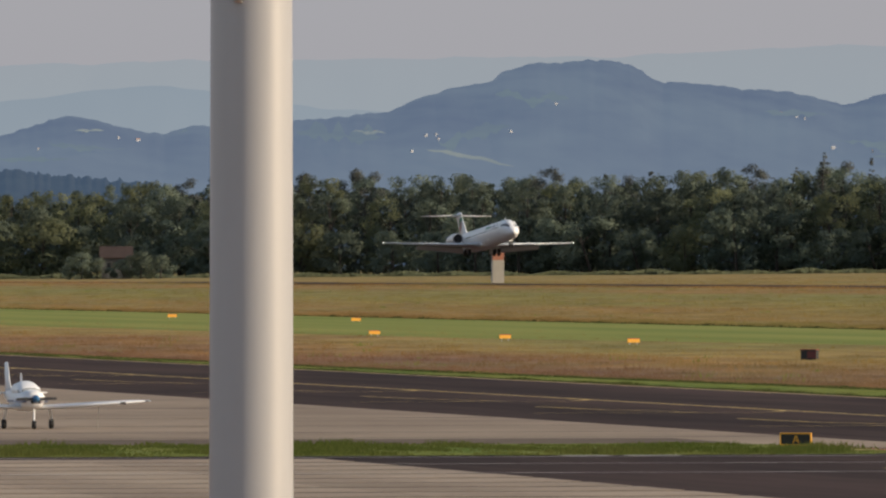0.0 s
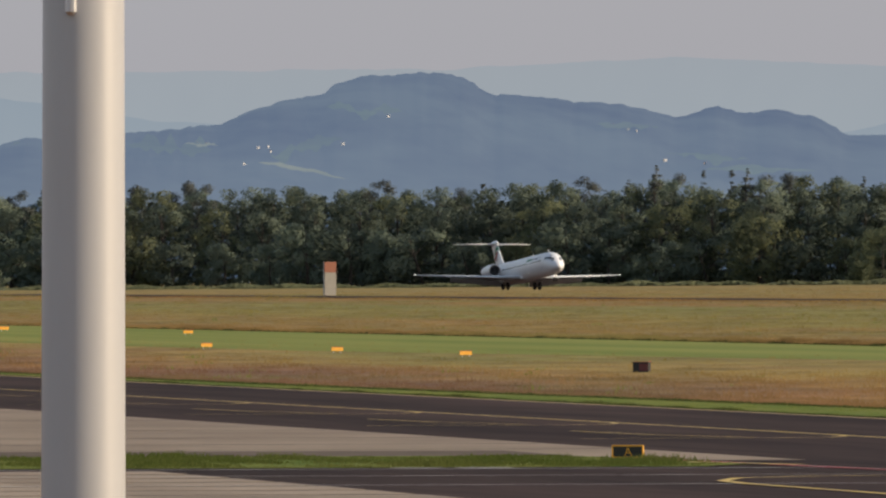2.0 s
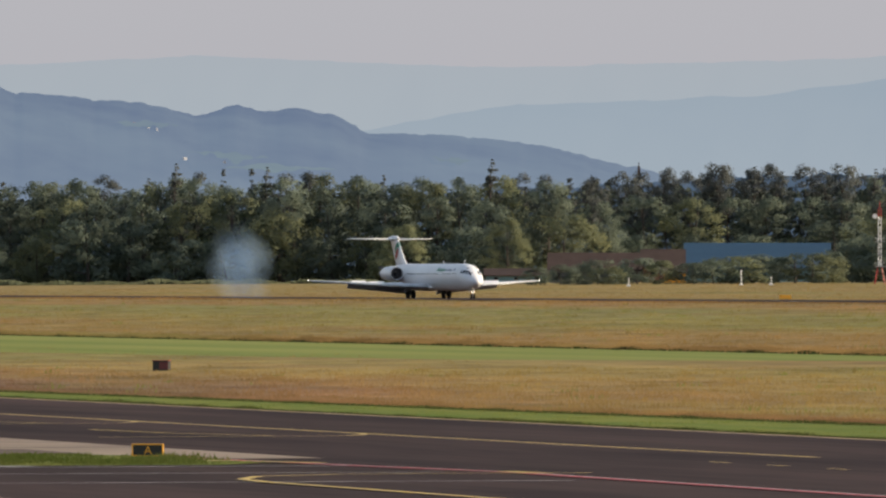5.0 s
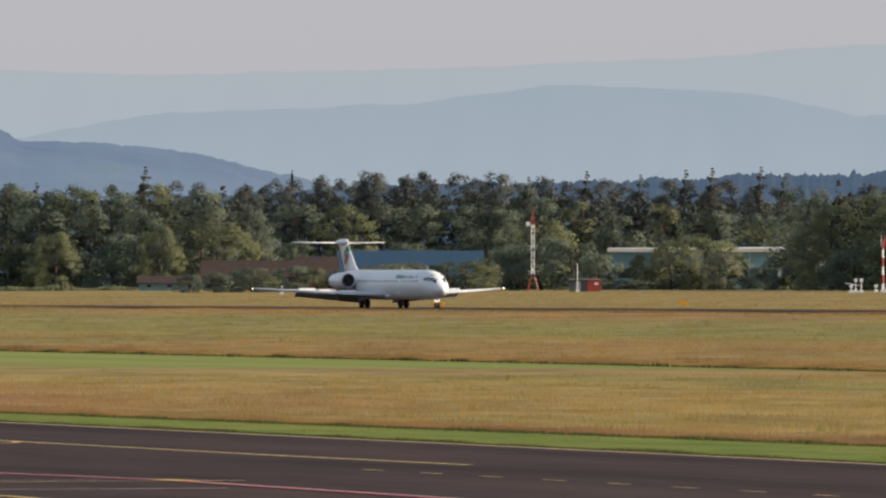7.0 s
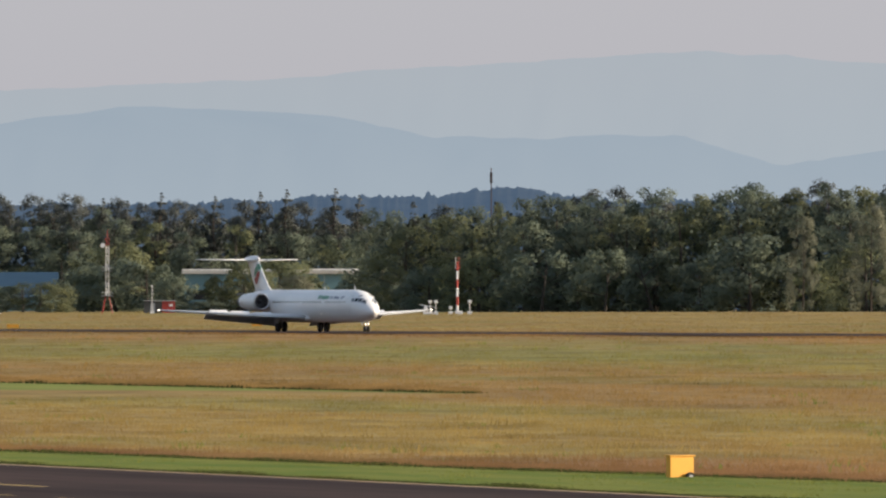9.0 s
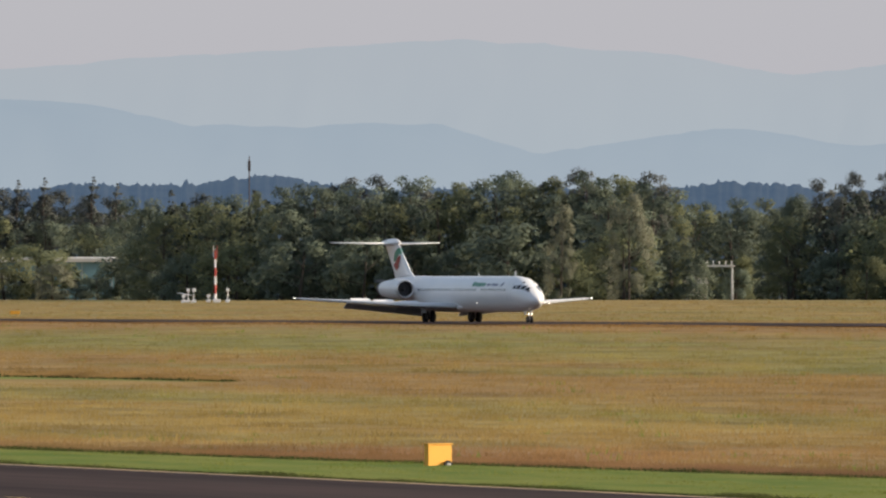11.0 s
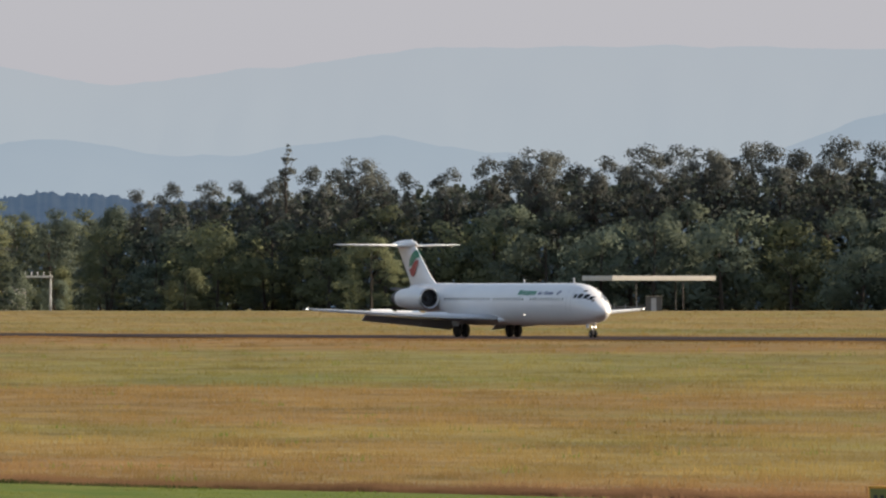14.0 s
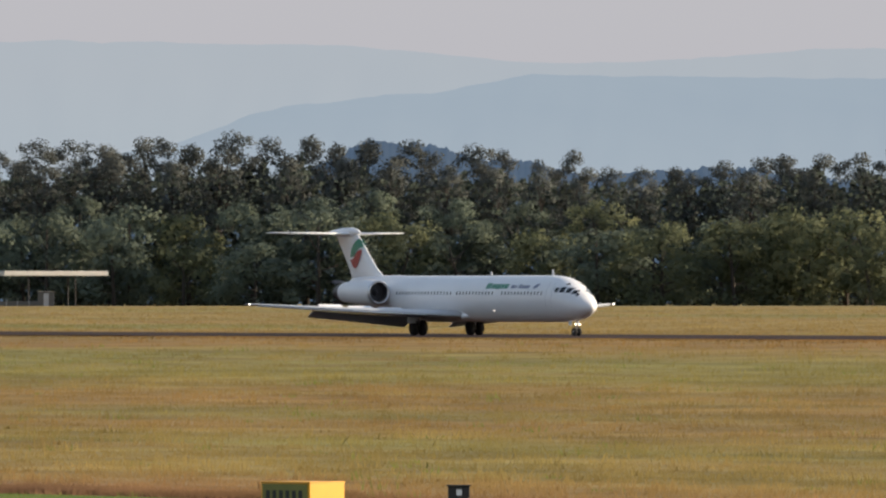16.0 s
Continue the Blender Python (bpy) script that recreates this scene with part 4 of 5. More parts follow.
for side in (1, -1):
    for i in range(46):
        x = 19.2 - i * 0.55
        if i in (13, 14, 27):
            continue
        p = skin(x, 3.36, 0.002)
        w = new("cabin_window", pane_mesh)
        w.parent = fuselage
        w.matrix_basis = pose(p.x, p.y * side, p.z, rx=-11 * side)
# flight deck windows
for low, high in (((21.05, 21.5, 3.44), (21.05, 21.5, 3.80)), ((21.64, 22.16, 3.42), (21.64, 22.12, 3.84)), ((22.3, 22.74, 3.40), (22.28, 22.66, 3.78)), ((22.88, 23.24, 3.30), (22.82, 23.1, 3.60)), ((23.34, 23.54, 3.14), (23.24, 23.38, 3.36))):
    mid = tuple((a + b) / 2 for a, b in zip(low, high))
    decal("flight_deck_window", (low, mid, high), GLASS, fuselage, "dark glass pane", 6)
decal("flight_deck_window", ((21.75, 22.0, 4.02), (21.75, 21.92, 4.14)), GLASS, fuselage, "dark glass pane", 3)
# doors in outline and titles as plain shapes
for x in (19.9, -8.2):
    for a in ((x, x + 0.04, 2.2, 4.2), (x + 0.86, x + 0.9, 2.2, 4.2)):
        decal("door_seam", [(a[0], a[1], a[2] + (a[3] - a[2]) * k / 5) for k in range(6)], GREY, fuselage, "thin grey door seam", 1)
for x0, x1, z0, z1 in ((9.6, 10.4, 3.72, 4.15), (10.5, 11.2, 3.72, 4.08), (11.25, 11.95, 3.68, 4.08), (12.0, 12.6, 3.72, 4.08), (12.65, 13.3, 3.72, 4.08)):
    decal("title_bar", ((x0, x1, z0), (x0 + 0.08, x1 + 0.08, z1)), GREEN, fuselage, "green title bar")
for x0, x1, z0, z1 in ((13.8, 14.5, 3.74, 4.0), (14.6, 14.8, 3.74, 4.0), (15.1, 15.6, 3.74, 4.06), (15.65, 16.9, 3.74, 3.98)):
    decal("title_bar", ((x0, x1, z0), (x0 + 0.06, x1 + 0.06, z1)), INK, fuselage, "pale blue-grey title bar")
decal("title_flash", ((17.6, 18.0, 3.72), (17.7, 18.4, 3.92), (18.0, 18.5, 4.10)), INK, fuselage, "dark blue-grey flash")
for x, z, h in ((18.4, 4.78, 0.45), (8.0, 4.80, 0.3)):
    bm = loft([[(x, -0.02, z), (x - 0.35, -0.02, z), (x - 0.35, 0.02, z), (x, 0.02, z)], [(x - 0.2, -0.01, z + h), (x - 0.38, -0.01, z + h), (x - 0.38, 0.01, z + h), (x - 0.2, 0.01, z + h)]])
    part("antenna", bm, WHITE, fuselage)
part("belly_fairing", loft([hoop(x, w, h, 1.55, 24) for x, w, h in ((7.0, 0.3, 0.1), (5.5, 1.5, 0.38), (2, 1.85, 0.52), (-2, 1.85, 0.5), (-4.5, 1.4, 0.35), (-6, 0.3, 0.1))]), WHITE, fuselage, smooth=True)

spoilers = []
for side in (-1, 1):
    wing = part("wing", wing_skin(((5.6, 1.2 * side, 1.55, 8.0, 0.115), (3.35, 5.2 * side, 1.80, 5.5, 0.11), (0.3, 11.0 * side, 2.15, 3.4, 0.10), (-2.2, 16.1 * side, 2.46, 1.65, 0.09), (-2.55, 16.43 * side, 2.48, 1.0, 0.06))),
                WING_GREY, jet, "pale grey swept wing", True)
    for y0, y1 in ((2.0, 5.36), (5.4, 10.6)):
        rings = []
        for y in (y0, y1):
            te = float(np.interp(y, (1.2, 5.2, 11, 16.1), (-2.4, -2.15, -3.1, -3.85)))
            z = float(np.interp(y, (1.2, 16.1), (1.48, 2.42)))
            c = float(np.interp(y, (2, 10.4), (1.75, 1.15)))
            rings.append([(te + 0.35 + px * 0.87, y * side, z - 0.12 + px * 0.46 + pz) for px, pz in foil(c, 0.12, 8)])
        part("flap", loft(rings), WING_GREY, wing, "lowered grey trailing-edge flap")
    part("slat", wing_skin(((4.35, 4.0 * side, 1.62, 0.8, 0.2), (0.5, 11.0 * side, 2.0, 0.62, 0.2), (-1.95, 15.9 * side, 2.34, 0.42, 0.2))), STEEL, wing, "extended bare-metal slat", True)
    bm = bmesh.new()
    bmesh.ops.create_uvsphere(bm, u_segments=10, v_segments=8, radius=0.075)
    part("tip_light", bm, TIP_LAMP, wing, "bright wing-tip lamp", True, pose(-2.35, 16.42 * side, 2.48))
    for y0, y1 in ((3.0, 5.3), (5.6, 8.0), (8.1, 10.4)):
        ym = (y0 + y1) / 2
        te = float(np.interp(ym, (1.2, 5.2, 11, 16.1), (-2.4, -2.15, -3.1, -3.85)))
        top = float(np.interp(ym, (1.2, 5.2, 11), (1.78, 1.98, 2.27)))
        sp = part("spoiler", boxed(-0.85, 0, y0 - ym, y1 - ym, -0.02, 0.02, 0.008), WHITE, wing, "white spoiler panel")
        spoilers.append((sp, te + 1.35, ym * side, top - 0.10))
    # engine on the rear flank
    eng = empty("engine", (0, 0, 0))
    eng.parent = jet
    ey, ez = 2.62 * side, 3.42
    eh = lambda x, r, dz=0.0, n=28: [(x, ey + r * math.cos(2 * math.pi * k / n), ez + dz + r * math.sin(2 * math.pi * k / n)) for k in range(n)]
    part("nacelle", loft([eh(-6.80, 0.80), eh(-6.72, 0.82), eh(-6.70, 0.90), eh(-6.85, 0.97), eh(-7.6, 1.04), eh(-9.2, 1.05), eh(-11, 0.96), eh(-12.6, 0.80), eh(-12.65, 0.7), eh(-11.9, 0.66)], caps=False), WHITE, eng, "white engine nacelle", True)
    part("intake_lip", loft([eh(-6.85, 0.80), eh(-6.69, 0.84), eh(-6.66, 0.89), eh(-6.72, 0.94), eh(-6.9, 0.985)], caps=False), STEEL, eng, "polished metal intake lip", True)
    part("inlet_duct", loft([eh(-6.74, 0.815), eh(-7.0, 0.76), eh(-7.6, 0.72)], caps=False), DARK, eng, "dark inlet duct", True)
    part("fan", loft([eh(-7.5, 0.72), eh(-7.52, 0.3), eh(-7.15, 0.05)], caps=True), DARK, eng, "dark fan face")
    part("exhaust", loft([eh(-11.9, 0.66), eh(-12.9, 0.62), eh(-13.8, 0.58), eh(-13.7, 0.5), eh(-12.5, 0.5)], caps=True), DARK, eng, "dark exhaust and reverser", True)
    for dz in (0.62, -0.62):
        part("reverser_bucket", loft([[(x, ey + 0.62 * math.cos(a), ez + dz * (1.0 + (k == 1) * 0.35) + 0.15 * math.sin(a) * (1 if dz > 0 else -1)) for a in [math.pi * i / 8 for i in range(9)]] for k, x in enumerate((-13.0, -14.1))], close=False, caps=False), DARK, eng, "dark reverser bucket")
    part("pylon", boxed(-11.8, -7.8, min(1.0 * side, 1.9 * side), max(1.0 * side, 1.9 * side), 3.3, 3.62, 0.06), WHITE, eng)
    # main gear
    gear = empty("main_gear", (0, 0, 0))
    gear.parent = jet
    part("strut", tubed((0, 2.54 * side, 0.55), (0.15, 2.54 * side, 1.75), 0.13, 0.17), STEEL, gear, "bright gear strut")
    part("axle", tubed((0, 2.05 * side, 0.55), (0, 3.03 * side, 0.55), 0.09), STEEL, gear)
    part("gear_door", boxed(-0.75, 0.75, 3.12 * side - 0.03, 3.12 * side + 0.03, 0.95, 1.75, 0.02), WING_GREY, gear)
    for dy in (-0.38, 0.38):
        wheel(gear, "tyre", (0, 2.54 * side + dy, 0.60), 0.60, 0.42)
# fin and tailplane
fin = part("fin", loft([[(x0 + px, pz, z) for px, pz in foil(c, t)] for x0, z, c, t in ((-9.0, 4.2, 7.4, 0.03), (-11.1, 4.78, 5.7, 0.10), (-12.1, 5.3, 5.0, 0.10), (-15.4, 8.0, 4.1, 0.10), (-15.8, 8.35, 3.9, 0.08))]), WHITE, jet, "white swept fin", True)
part("fin_fairing", loft([[(x, w * math.cos(k * math.pi / 10), 8.28 + h * math.sin(k * math.pi / 10)) for k in range(20)] for x, w, h in ((-15.2, 0.03, 0.03), (-15.6, 0.24, 0.22), (-16.5, 0.38, 0.42), (-18.4, 0.36, 0.38), (-20.1, 0.2, 0.2), (-20.9, 0.03, 0.03))]), WHITE, fin, "rounded fin-top fairing", True)
for side in (-1, 1):
    part("tailplane", wing_skin(((-16.3, 0.2 * side, 8.14, 3.5, 0.09), (-19.0, 5.9 * side, 8.24, 1.45, 0.09), (-19.3, 6.12 * side, 8.25, 0.9, 0.06))), WHITE, jet, "white tailplane", True)
    # leaf emblem on the fin, as two plain lobes
    for col, z0, sgn in ((GREEN, 6.68, 1), (RED, 6.46, -1)):
        verts, faces, n = [], [], 14
        for i in range(n + 1):
            k = i / n
            half = 0.98 * math.sin(math.pi * (k ** 0.8 if sgn > 0 else k ** 1.35)) ** 0.7
            x = -15.5 - 1.15 + 2.3 * k - (0 if sgn > 0 else 0.12)
            edge = 0.75 * (k - 0.5) - 0.16 * math.sin(2 * math.pi * k)
            za, zb = z0 + edge, z0 + edge + sgn * half * (1.0 if sgn > 0 else 1.1)
            for j in range(7):
                z = za + (zb - za) * j / 6
                le = float(np.interp(z, (5.3, 8.0), (-12.1, -15.4)))
                c = float(np.interp(z, (5.3, 8.0), (5.0, 4.1)))
                q = max(0.02, min(0.98, (le - x) / c))
                y = 0.5 * c * (0.2969 * math.sqrt(q) - 0.126 * q - 0.3516 * q ** 2 + 0.2843 * q ** 3 - 0.1015 * q ** 4) + 0.03
                verts.append((x, y * side, z))
            if i:
                faces += [(7 * i - 7 + j, 7 * i - 6 + j, 7 * i + 1 + j, 7 * i + j) for j in range(6)]
        mesh_part("emblem_leaf", verts, faces, col, fin, "green leaf shape" if sgn > 0 else "red leaf shape")
# nose gear with its lamps
nose = empty("nose_gear", (0, 0, 0))
nose.parent = jet
part("strut", tubed((22.07, 0, 0.35), (22.2, 0, 1.5), 0.085, 0.11), STEEL, nose, "bright gear strut")
part("axle", tubed((22.07, -0.3, 0.35), (22.07, 0.3, 0.35), 0.06), STEEL, nose)
part("gear_door", boxed(21.4, 21.9, -0.35, -0.31, 0.85, 1.3, 0.01), WHITE, nose)
part("gear_door", boxed(21.4, 21.9, 0.31, 0.35, 0.85, 1.3, 0.01), WHITE, nose)
for y in (-0.2, 0.2):
    wheel(nose, "tyre", (22.07, y, 0.34), 0.34, 0.18)
    part("taxi_lamp", tubed((22.2, y * 0.9, 0.92), (22.30, y * 0.9, 0.92), 0.065, 0.07, 14), LAMP, nose, "glowing taxi lamp")
part("flank_lamp", tubed((10.9, -1.40, 2.0), (11.0, -1.46, 2.0), 0.05, sides=12), LAMP, jet, "glowing wing-root landing lamp")
part("flank_lamp", tubed((10.9, 1.40, 2.0), (11.0, 1.46, 2.0), 0.05, sides=12), LAMP, jet, "glowing wing-root landing lamp")

# ---- signs and markers of the airfield ----
def lettering(text, size, material, parent, m, depth=0.004):
    cu = bpy.data.curves.new("lettering", "FONT")
    cu.body, cu.size, cu.extrude, cu.align_x, cu.align_y = text, size, depth, "CENTER", "CENTER"
    tmp = bpy.data.objects.new("lettering", cu)
    me = bpy.data.meshes.new_from_object(tmp)
    bpy.data.objects.remove(tmp)
    me.materials.append(material)
    ob = new("letter", me)
    ob.parent = parent
    ob.matrix_basis = m
    return ob


def framed_sign():
    u = 627
    s = empty("taxiway_sign", (-434, 109.8, 0.02), facing(u) - radians(8), "black taxiway sign with yellow frame and letter A", "taxiway sign")
    part("panel", boxed(-0.58, 0.58, -0.10, 0.10, 0.08, 0.48, 0.01), BLACK, s)
    for x0, x1, z0, z1 in ((-0.63, 0.63, 0.48, 0.535), (-0.63, 0.63, 0.03, 0.08), (-0.63, -0.58, 0.08, 0.48), (0.58, 0.63, 0.08, 0.48)):
        part("frame", boxed(x0, x1, -0.12, 0.12, z0, z1, 0.01), YELLOW, s, "yellow frame bar")
    lettering("A", 0.46, YELLOW, s, pose(0.02, -0.106, 0.26, 90, 0, 0))
    for x in (-0.4, 0.4):
        part("foot", boxed(x - 0.03, x + 0.03, -0.05, 0.05, -0.05, 0.06), STEEL, s)


framed_sign()


def marker_plate(x, y):
    s = empty("marker_board", (x, y, ground_z(x, y) + 0.05), radians(100), "low yellow marker board in the grass", "marker board", "yellow marker boards")
    part("board", boxed(-0.50, 0.50, -0.03, 0.03, 0.12, 0.40, 0.01), YELLOW, s)
    part("cap", boxed(-0.51, 0.51, -0.04, 0.08, 0.405, 0.45, 0.01), RED, s, "orange-red top edge")
    for k in (-0.3, 0.3):
        part("leg", boxed(k - 0.02, k + 0.02, -0.02, 0.02, -0.1, 0.2), STEEL, s)


for x, y in ((-1140.5, 222.3), (-1059.5, 224.5), (-929.3, 198.5), (-879.3, 198.5), (-834.9, 198.5)):
    marker_plate(x, y)


def cabinet(name, place, turn, w, d, h, body, label, category, cap=None, lid=0.05):
    s = empty(name, place, turn, label, category)
    part("body", boxed(-w / 2, w / 2, -d / 2, d / 2, -0.1, h, min(0.03, w * 0.05)), body, s)
    part("lid", boxed(-w / 2 - lid, w / 2 + lid, -d / 2 - lid, d / 2 + lid, h, h + 0.05, 0.015), cap or body, s)
    return s


p = Vector((-731.4, 186, 0))
red_sign = cabinet("red_sign", (p.x, p.y, ground_z(p.x, p.y)), facing(648) - 0.5, 1.2, 0.35, 0.62, BLACK, "dark red and black runway sign in the grass", "runway sign")
part("red_face", boxed(-0.08, 0.56, -0.19, -0.178, 0.1, 0.58), mat("dull_red_film", (0.16, 0.035, 0.035), 0.5, scale=2), red_sign, "dull red sign face")
part("top_edge", boxed(-0.62, 0.62, -0.2, 0.2, 0.68, 0.71), RED, red_sign, "red top edge")

p = Vector((-424.6, 161.5, 0))
ys = cabinet("yellow_sign", (p.x, p.y, ground_z(p.x, p.y) + 0.05), 0, 0.30, 1.15, 0.85, YELLOW, "plain yellow airfield sign box at the verge", "airfield sign")
ys.matrix_basis = ys.matrix_basis @ Matrix.Rotation(radians(14), 4, "Z")
part("cable_reel", tubed((0.25, 0.28, 0.02), (0.37, 0.28, 0.02), 0.19, sides=18), RUBBER, ys, "dark round cover")
part("reel_hub", tubed((0.37, 0.28, 0.02), (0.40, 0.28, 0.02), 0.09, sides=14), GREY, ys, "pale round hub")

p = spot(4974, 372, z=0)
yb = cabinet("guidance_sign", (p.x, p.y, ground_z(p.x, p.y)), facing(4974) - radians(40), 2.1, 1.8, 0.90, YELLOW, "large yellow guidance sign box with one face darkened for shade", "guidance sign", YELLOW, 0.02)
# the face turned from the sun: its shade put into an olive colour
SHADE_OLIVE = mat("shade_painted_yellow_film", (0.22, 0.20, 0.05), 0.5, tint=(0.16, 0.15, 0.04), scale=2)
part("face", boxed(-0.96, 0.96, -0.93, -0.905, 0.05, 0.87), SHADE_OLIVE, yb, "yellow sign face, its shade painted olive")
for k in range(6):
    part("text_bar", boxed(-0.8 + k * 0.28, -0.64 + k * 0.28, -0.938, -0.932, 0.38, 0.66), BLACK, yb, "dark text bar")
p = spot(5250, 372, z=0)
ds = cabinet("dark_sign", (p.x, p.y, ground_z(p.x, p.y)), facing(5250), 0.72, 0.3, 0.70, BLACK, "small black airfield sign in the grass", "airfield sign")
part("text_bar", boxed(-0.08, 0.1, -0.16, -0.148, 0.40, 0.60), WHITE, ds, "pale text bar")

for u, d, w in ((1752, 1437, 1.5), (2184, 1450, 1.3)):
    q = spot(u, d)
    b = empty("distance_board", q, facing(u), "yellow board beside the far runway edge", "runway board", "runway boards")
    part("board", boxed(-w / 2, w / 2, -0.08, 0.08, 0.25, 0.75, 0.02), YELLOW, b)
    for k in (-0.4, 0.4):
        part("leg", boxed(k - 0.04, k + 0.04, -0.04, 0.04, -0.1, 0.3), YELLOW, b)
q = spot(4403, 1470)
ob = cabinet("orange_marker", q, facing(4403), 1.2, 0.6, 0.55, mat("orange_sheet", (0.75, 0.13, 0.05), 0.5, scale=2), "small orange-red marker box in the field", "marker box")
part("stripe", boxed(-0.55, 0.55, -0.32, -0.305, 0.3, 0.5), WHITE, ob, "pale stripe")

# tall orange-topped marker beyond the runway
q = spot(97, 2040)
mk = empty("marker_tower", q, facing(97) + 0.25, "tall pale grey board with orange top beyond the runway", "marker board")
DULL = mat("weathered_board", (0.36, 0.33, 0.29), 0.8, tint=(0.27, 0.25, 0.22), scale=0.8)
ORANGE = mat("faded_orange", (0.34, 0.13, 0.08), 0.7, tint=(0.27, 0.11, 0.07), scale=1)
part("lower_board", boxed(-1.1, 1.1, -0.3, 0.3, 0, 4.2, 0.04), DULL, mk)
part("upper_board", boxed(-1.1, 1.1, -0.31, 0.31, 4.2, 6.1, 0.04), ORANGE, mk, "faded orange upper board")
part("side_post", boxed(-1.22, -1.1, -0.1, 0.1, -0.3, 6.15), GREY, mk)


# ---- masts ----
def banded_mast():
    q = spot(2538, 1900)
    m = empty("banded_mast", q, facing(2538), "thin red and white banded mast in the field", "mast")
    for i in range(6):
        part("band", tubed((0, 0, i * 1.45), (0, 0, (i + 1) * 1.45), 0.24 - i * 0.015, 0.225 - i * 0.015, 10), WHITE if i % 2 == 0 else RED, m, "white band" if i % 2 == 0 else "red band")
    for x in (-0.28, 0.28):
        part("aerial", tubed((x, 0, 7.6), (x, 0, 9.6), 0.07, 0.05, 8), RED if x > 0 else WHITE, m, "short top aerial")
    part("bracket", boxed(-0.32, 0.32, -0.05, 0.05, 7.5, 7.65), RED, m)
    part("footing", boxed(-0.4, 0.9, -0.4, 0.4, -0.2, 0.5, 0.05), WHITE, m, "white footing box")


banded_mast()
for u, kind in ((2482, 0), (2490, 1), (2500, 1), (2526, 0), (2560, 1)):
    q = spot(u, 1895)
    b = empty("weather_instrument", q, facing(u), "small white weather instrument on a post", "weather instrument", "weather instruments")
    part("post", tubed((0, 0, -0.2), (0, 0, 0.9 + kind), 0.07, sides=8), WHITE, b)
    part("head", boxed(-0.3, 0.3, -0.25, 0.25, 0.8 + kind, 1.35 + kind, 0.05), WHITE, b)
    part("footing", boxed(-0.4, 0.4, -0.3, 0.3, -0.2, 0.45, 0.05), WHITE, b)
    if u == 2482:
        part("arm", boxed(-1.3, 1.2, -0.05, 0.05, 1.35, 1.5, 0.0, pose(0, 0, 0, 0, 10, 0)), WHITE, b)


def lattice_mast():
    q = spot(1919, 2100)
    m = empty("lattice_mast", q, facing(1919), "red and white lattice radio mast with platforms", "radio mast")
    for i in range(7):
        z0, z1 = 3.2 + i * 1.55, 3.2 + (i + 1) * 1.55
        bm = bmesh.new()
        for x in (-0.28, 0.28):
            for y in (-0.28, 0.28):
                tube(bm, (x, y, z0), (x, y, z1), 0.06, sides=5)
        for a, b in (((-0.28, -0.28), (0.28, -0.28)), ((-0.28, 0.28), (0.28, 0.28)), ((-0.28, -0.28), (-0.28, 0.28)), ((0.28, -0.28), (0.28, 0.28))):
            tube(bm, (*a, z0), (*b, z1), 0.04, sides=4)
            tube(bm, (*b, z0), (*a, z1), 0.04, sides=4)
        part("section", bm, RED if i == 6 else WHITE, m, "red lattice section" if i == 6 else "white lattice section")
    for x in (-1.0, 1.0):
        for y in (-0.9, 0.9):
            part("leg", tubed((x, y, -0.3), (x * 0.3, y * 0.3, 3.3), 0.12, 0.09, 6), RED if y < 0 else WHITE, m, "splayed leg")
    for z, w in ((3.2, 1.1), (7.8, 0.95)):
        part("platform", boxed(-w, w, -w, w, z, z + 0.12), GREY, m)
        for x0, x1 in ((-w, w),):
            part("rail", boxed(x0, x1, -w, -w + 0.06, z + 0.6, z + 0.68), WHITE, m)
    part("dish", tubed((-0.9, -0.4, 12.6), (-0.9, -0.6, 12.6), 0.45, sides=14), WHITE, m, "white dish aerial")
    part("spire", tubed((0, 0, 14), (0, 0, 15.6), 0.1, 0.04, 6), RED, m, "red top rod")


lattice_mast()
for u, d, lo, hi in ((1674, 2080, 0, 24), (1475, 2080, 0, 12), (1727, 2080, 0, 12), (1998, 2080, 0, 46)):
    q = spot(u, d)
    h = 0.105 * hi + 0.3
    b = empty("field_pole", q, facing(u), "thin pale pole at the field's far edge", "pole", "field poles")
    part("shaft", tubed((0, 0, -0.3), (0, 0, h), 0.08, 0.06, 8), WHITE, b)
    part("head", boxed(-0.14, 0.14, -0.14, 0.14, h - 0.3, h, 0.04), WHITE, b)
    part("footing", boxed(-0.35, 0.35, -0.3, 0.3, -0.2, 0.35, 0.04), WHITE, b)
for u, lev, d in ((1493, 268, 3380), (2598, 226, 3380)):
    q = spot(u, d, z=0)
    h = EYE.z + (LEVEL - lev) * d / FOCUS
    b = empty("distant_mast", q, facing(u), "thin dark mast on the distant wooded hill", "mast", "distant masts")
    part("shaft", tubed((0, 0, 0), (0, 0, h), 0.26, 0.14, 6), ROOF, b)
    part("aerials", boxed(-0.4, 0.4, -0.4, 0.4, h * 0.90, h * 0.97, 0.05), ROOF, b)

# ---- buildings beyond the field ----
BRICK = mat("reddish_wall", (0.16, 0.085, 0.06), 0.9, spec=0.1, tint=(0.12, 0.07, 0.05), scale=0.6, fine=5)
PLASTER = mat("grey_plaster", (0.13, 0.13, 0.13), 0.9, spec=0.1, tint=(0.10, 0.10, 0.10), scale=0.5)
BLUE_ROOF = mat("blue_sheet_roof", (0.035, 0.075, 0.13), 0.6, spec=0.2, tint=(0.028, 0.06, 0.105), scale=0.15, fine=2, stretch=(1, 4, 1))
TEAL = mat("teal_cladding", (0.14, 0.26, 0.30), 0.5, tint=(0.11, 0.21, 0.25), scale=0.2, fine=2)
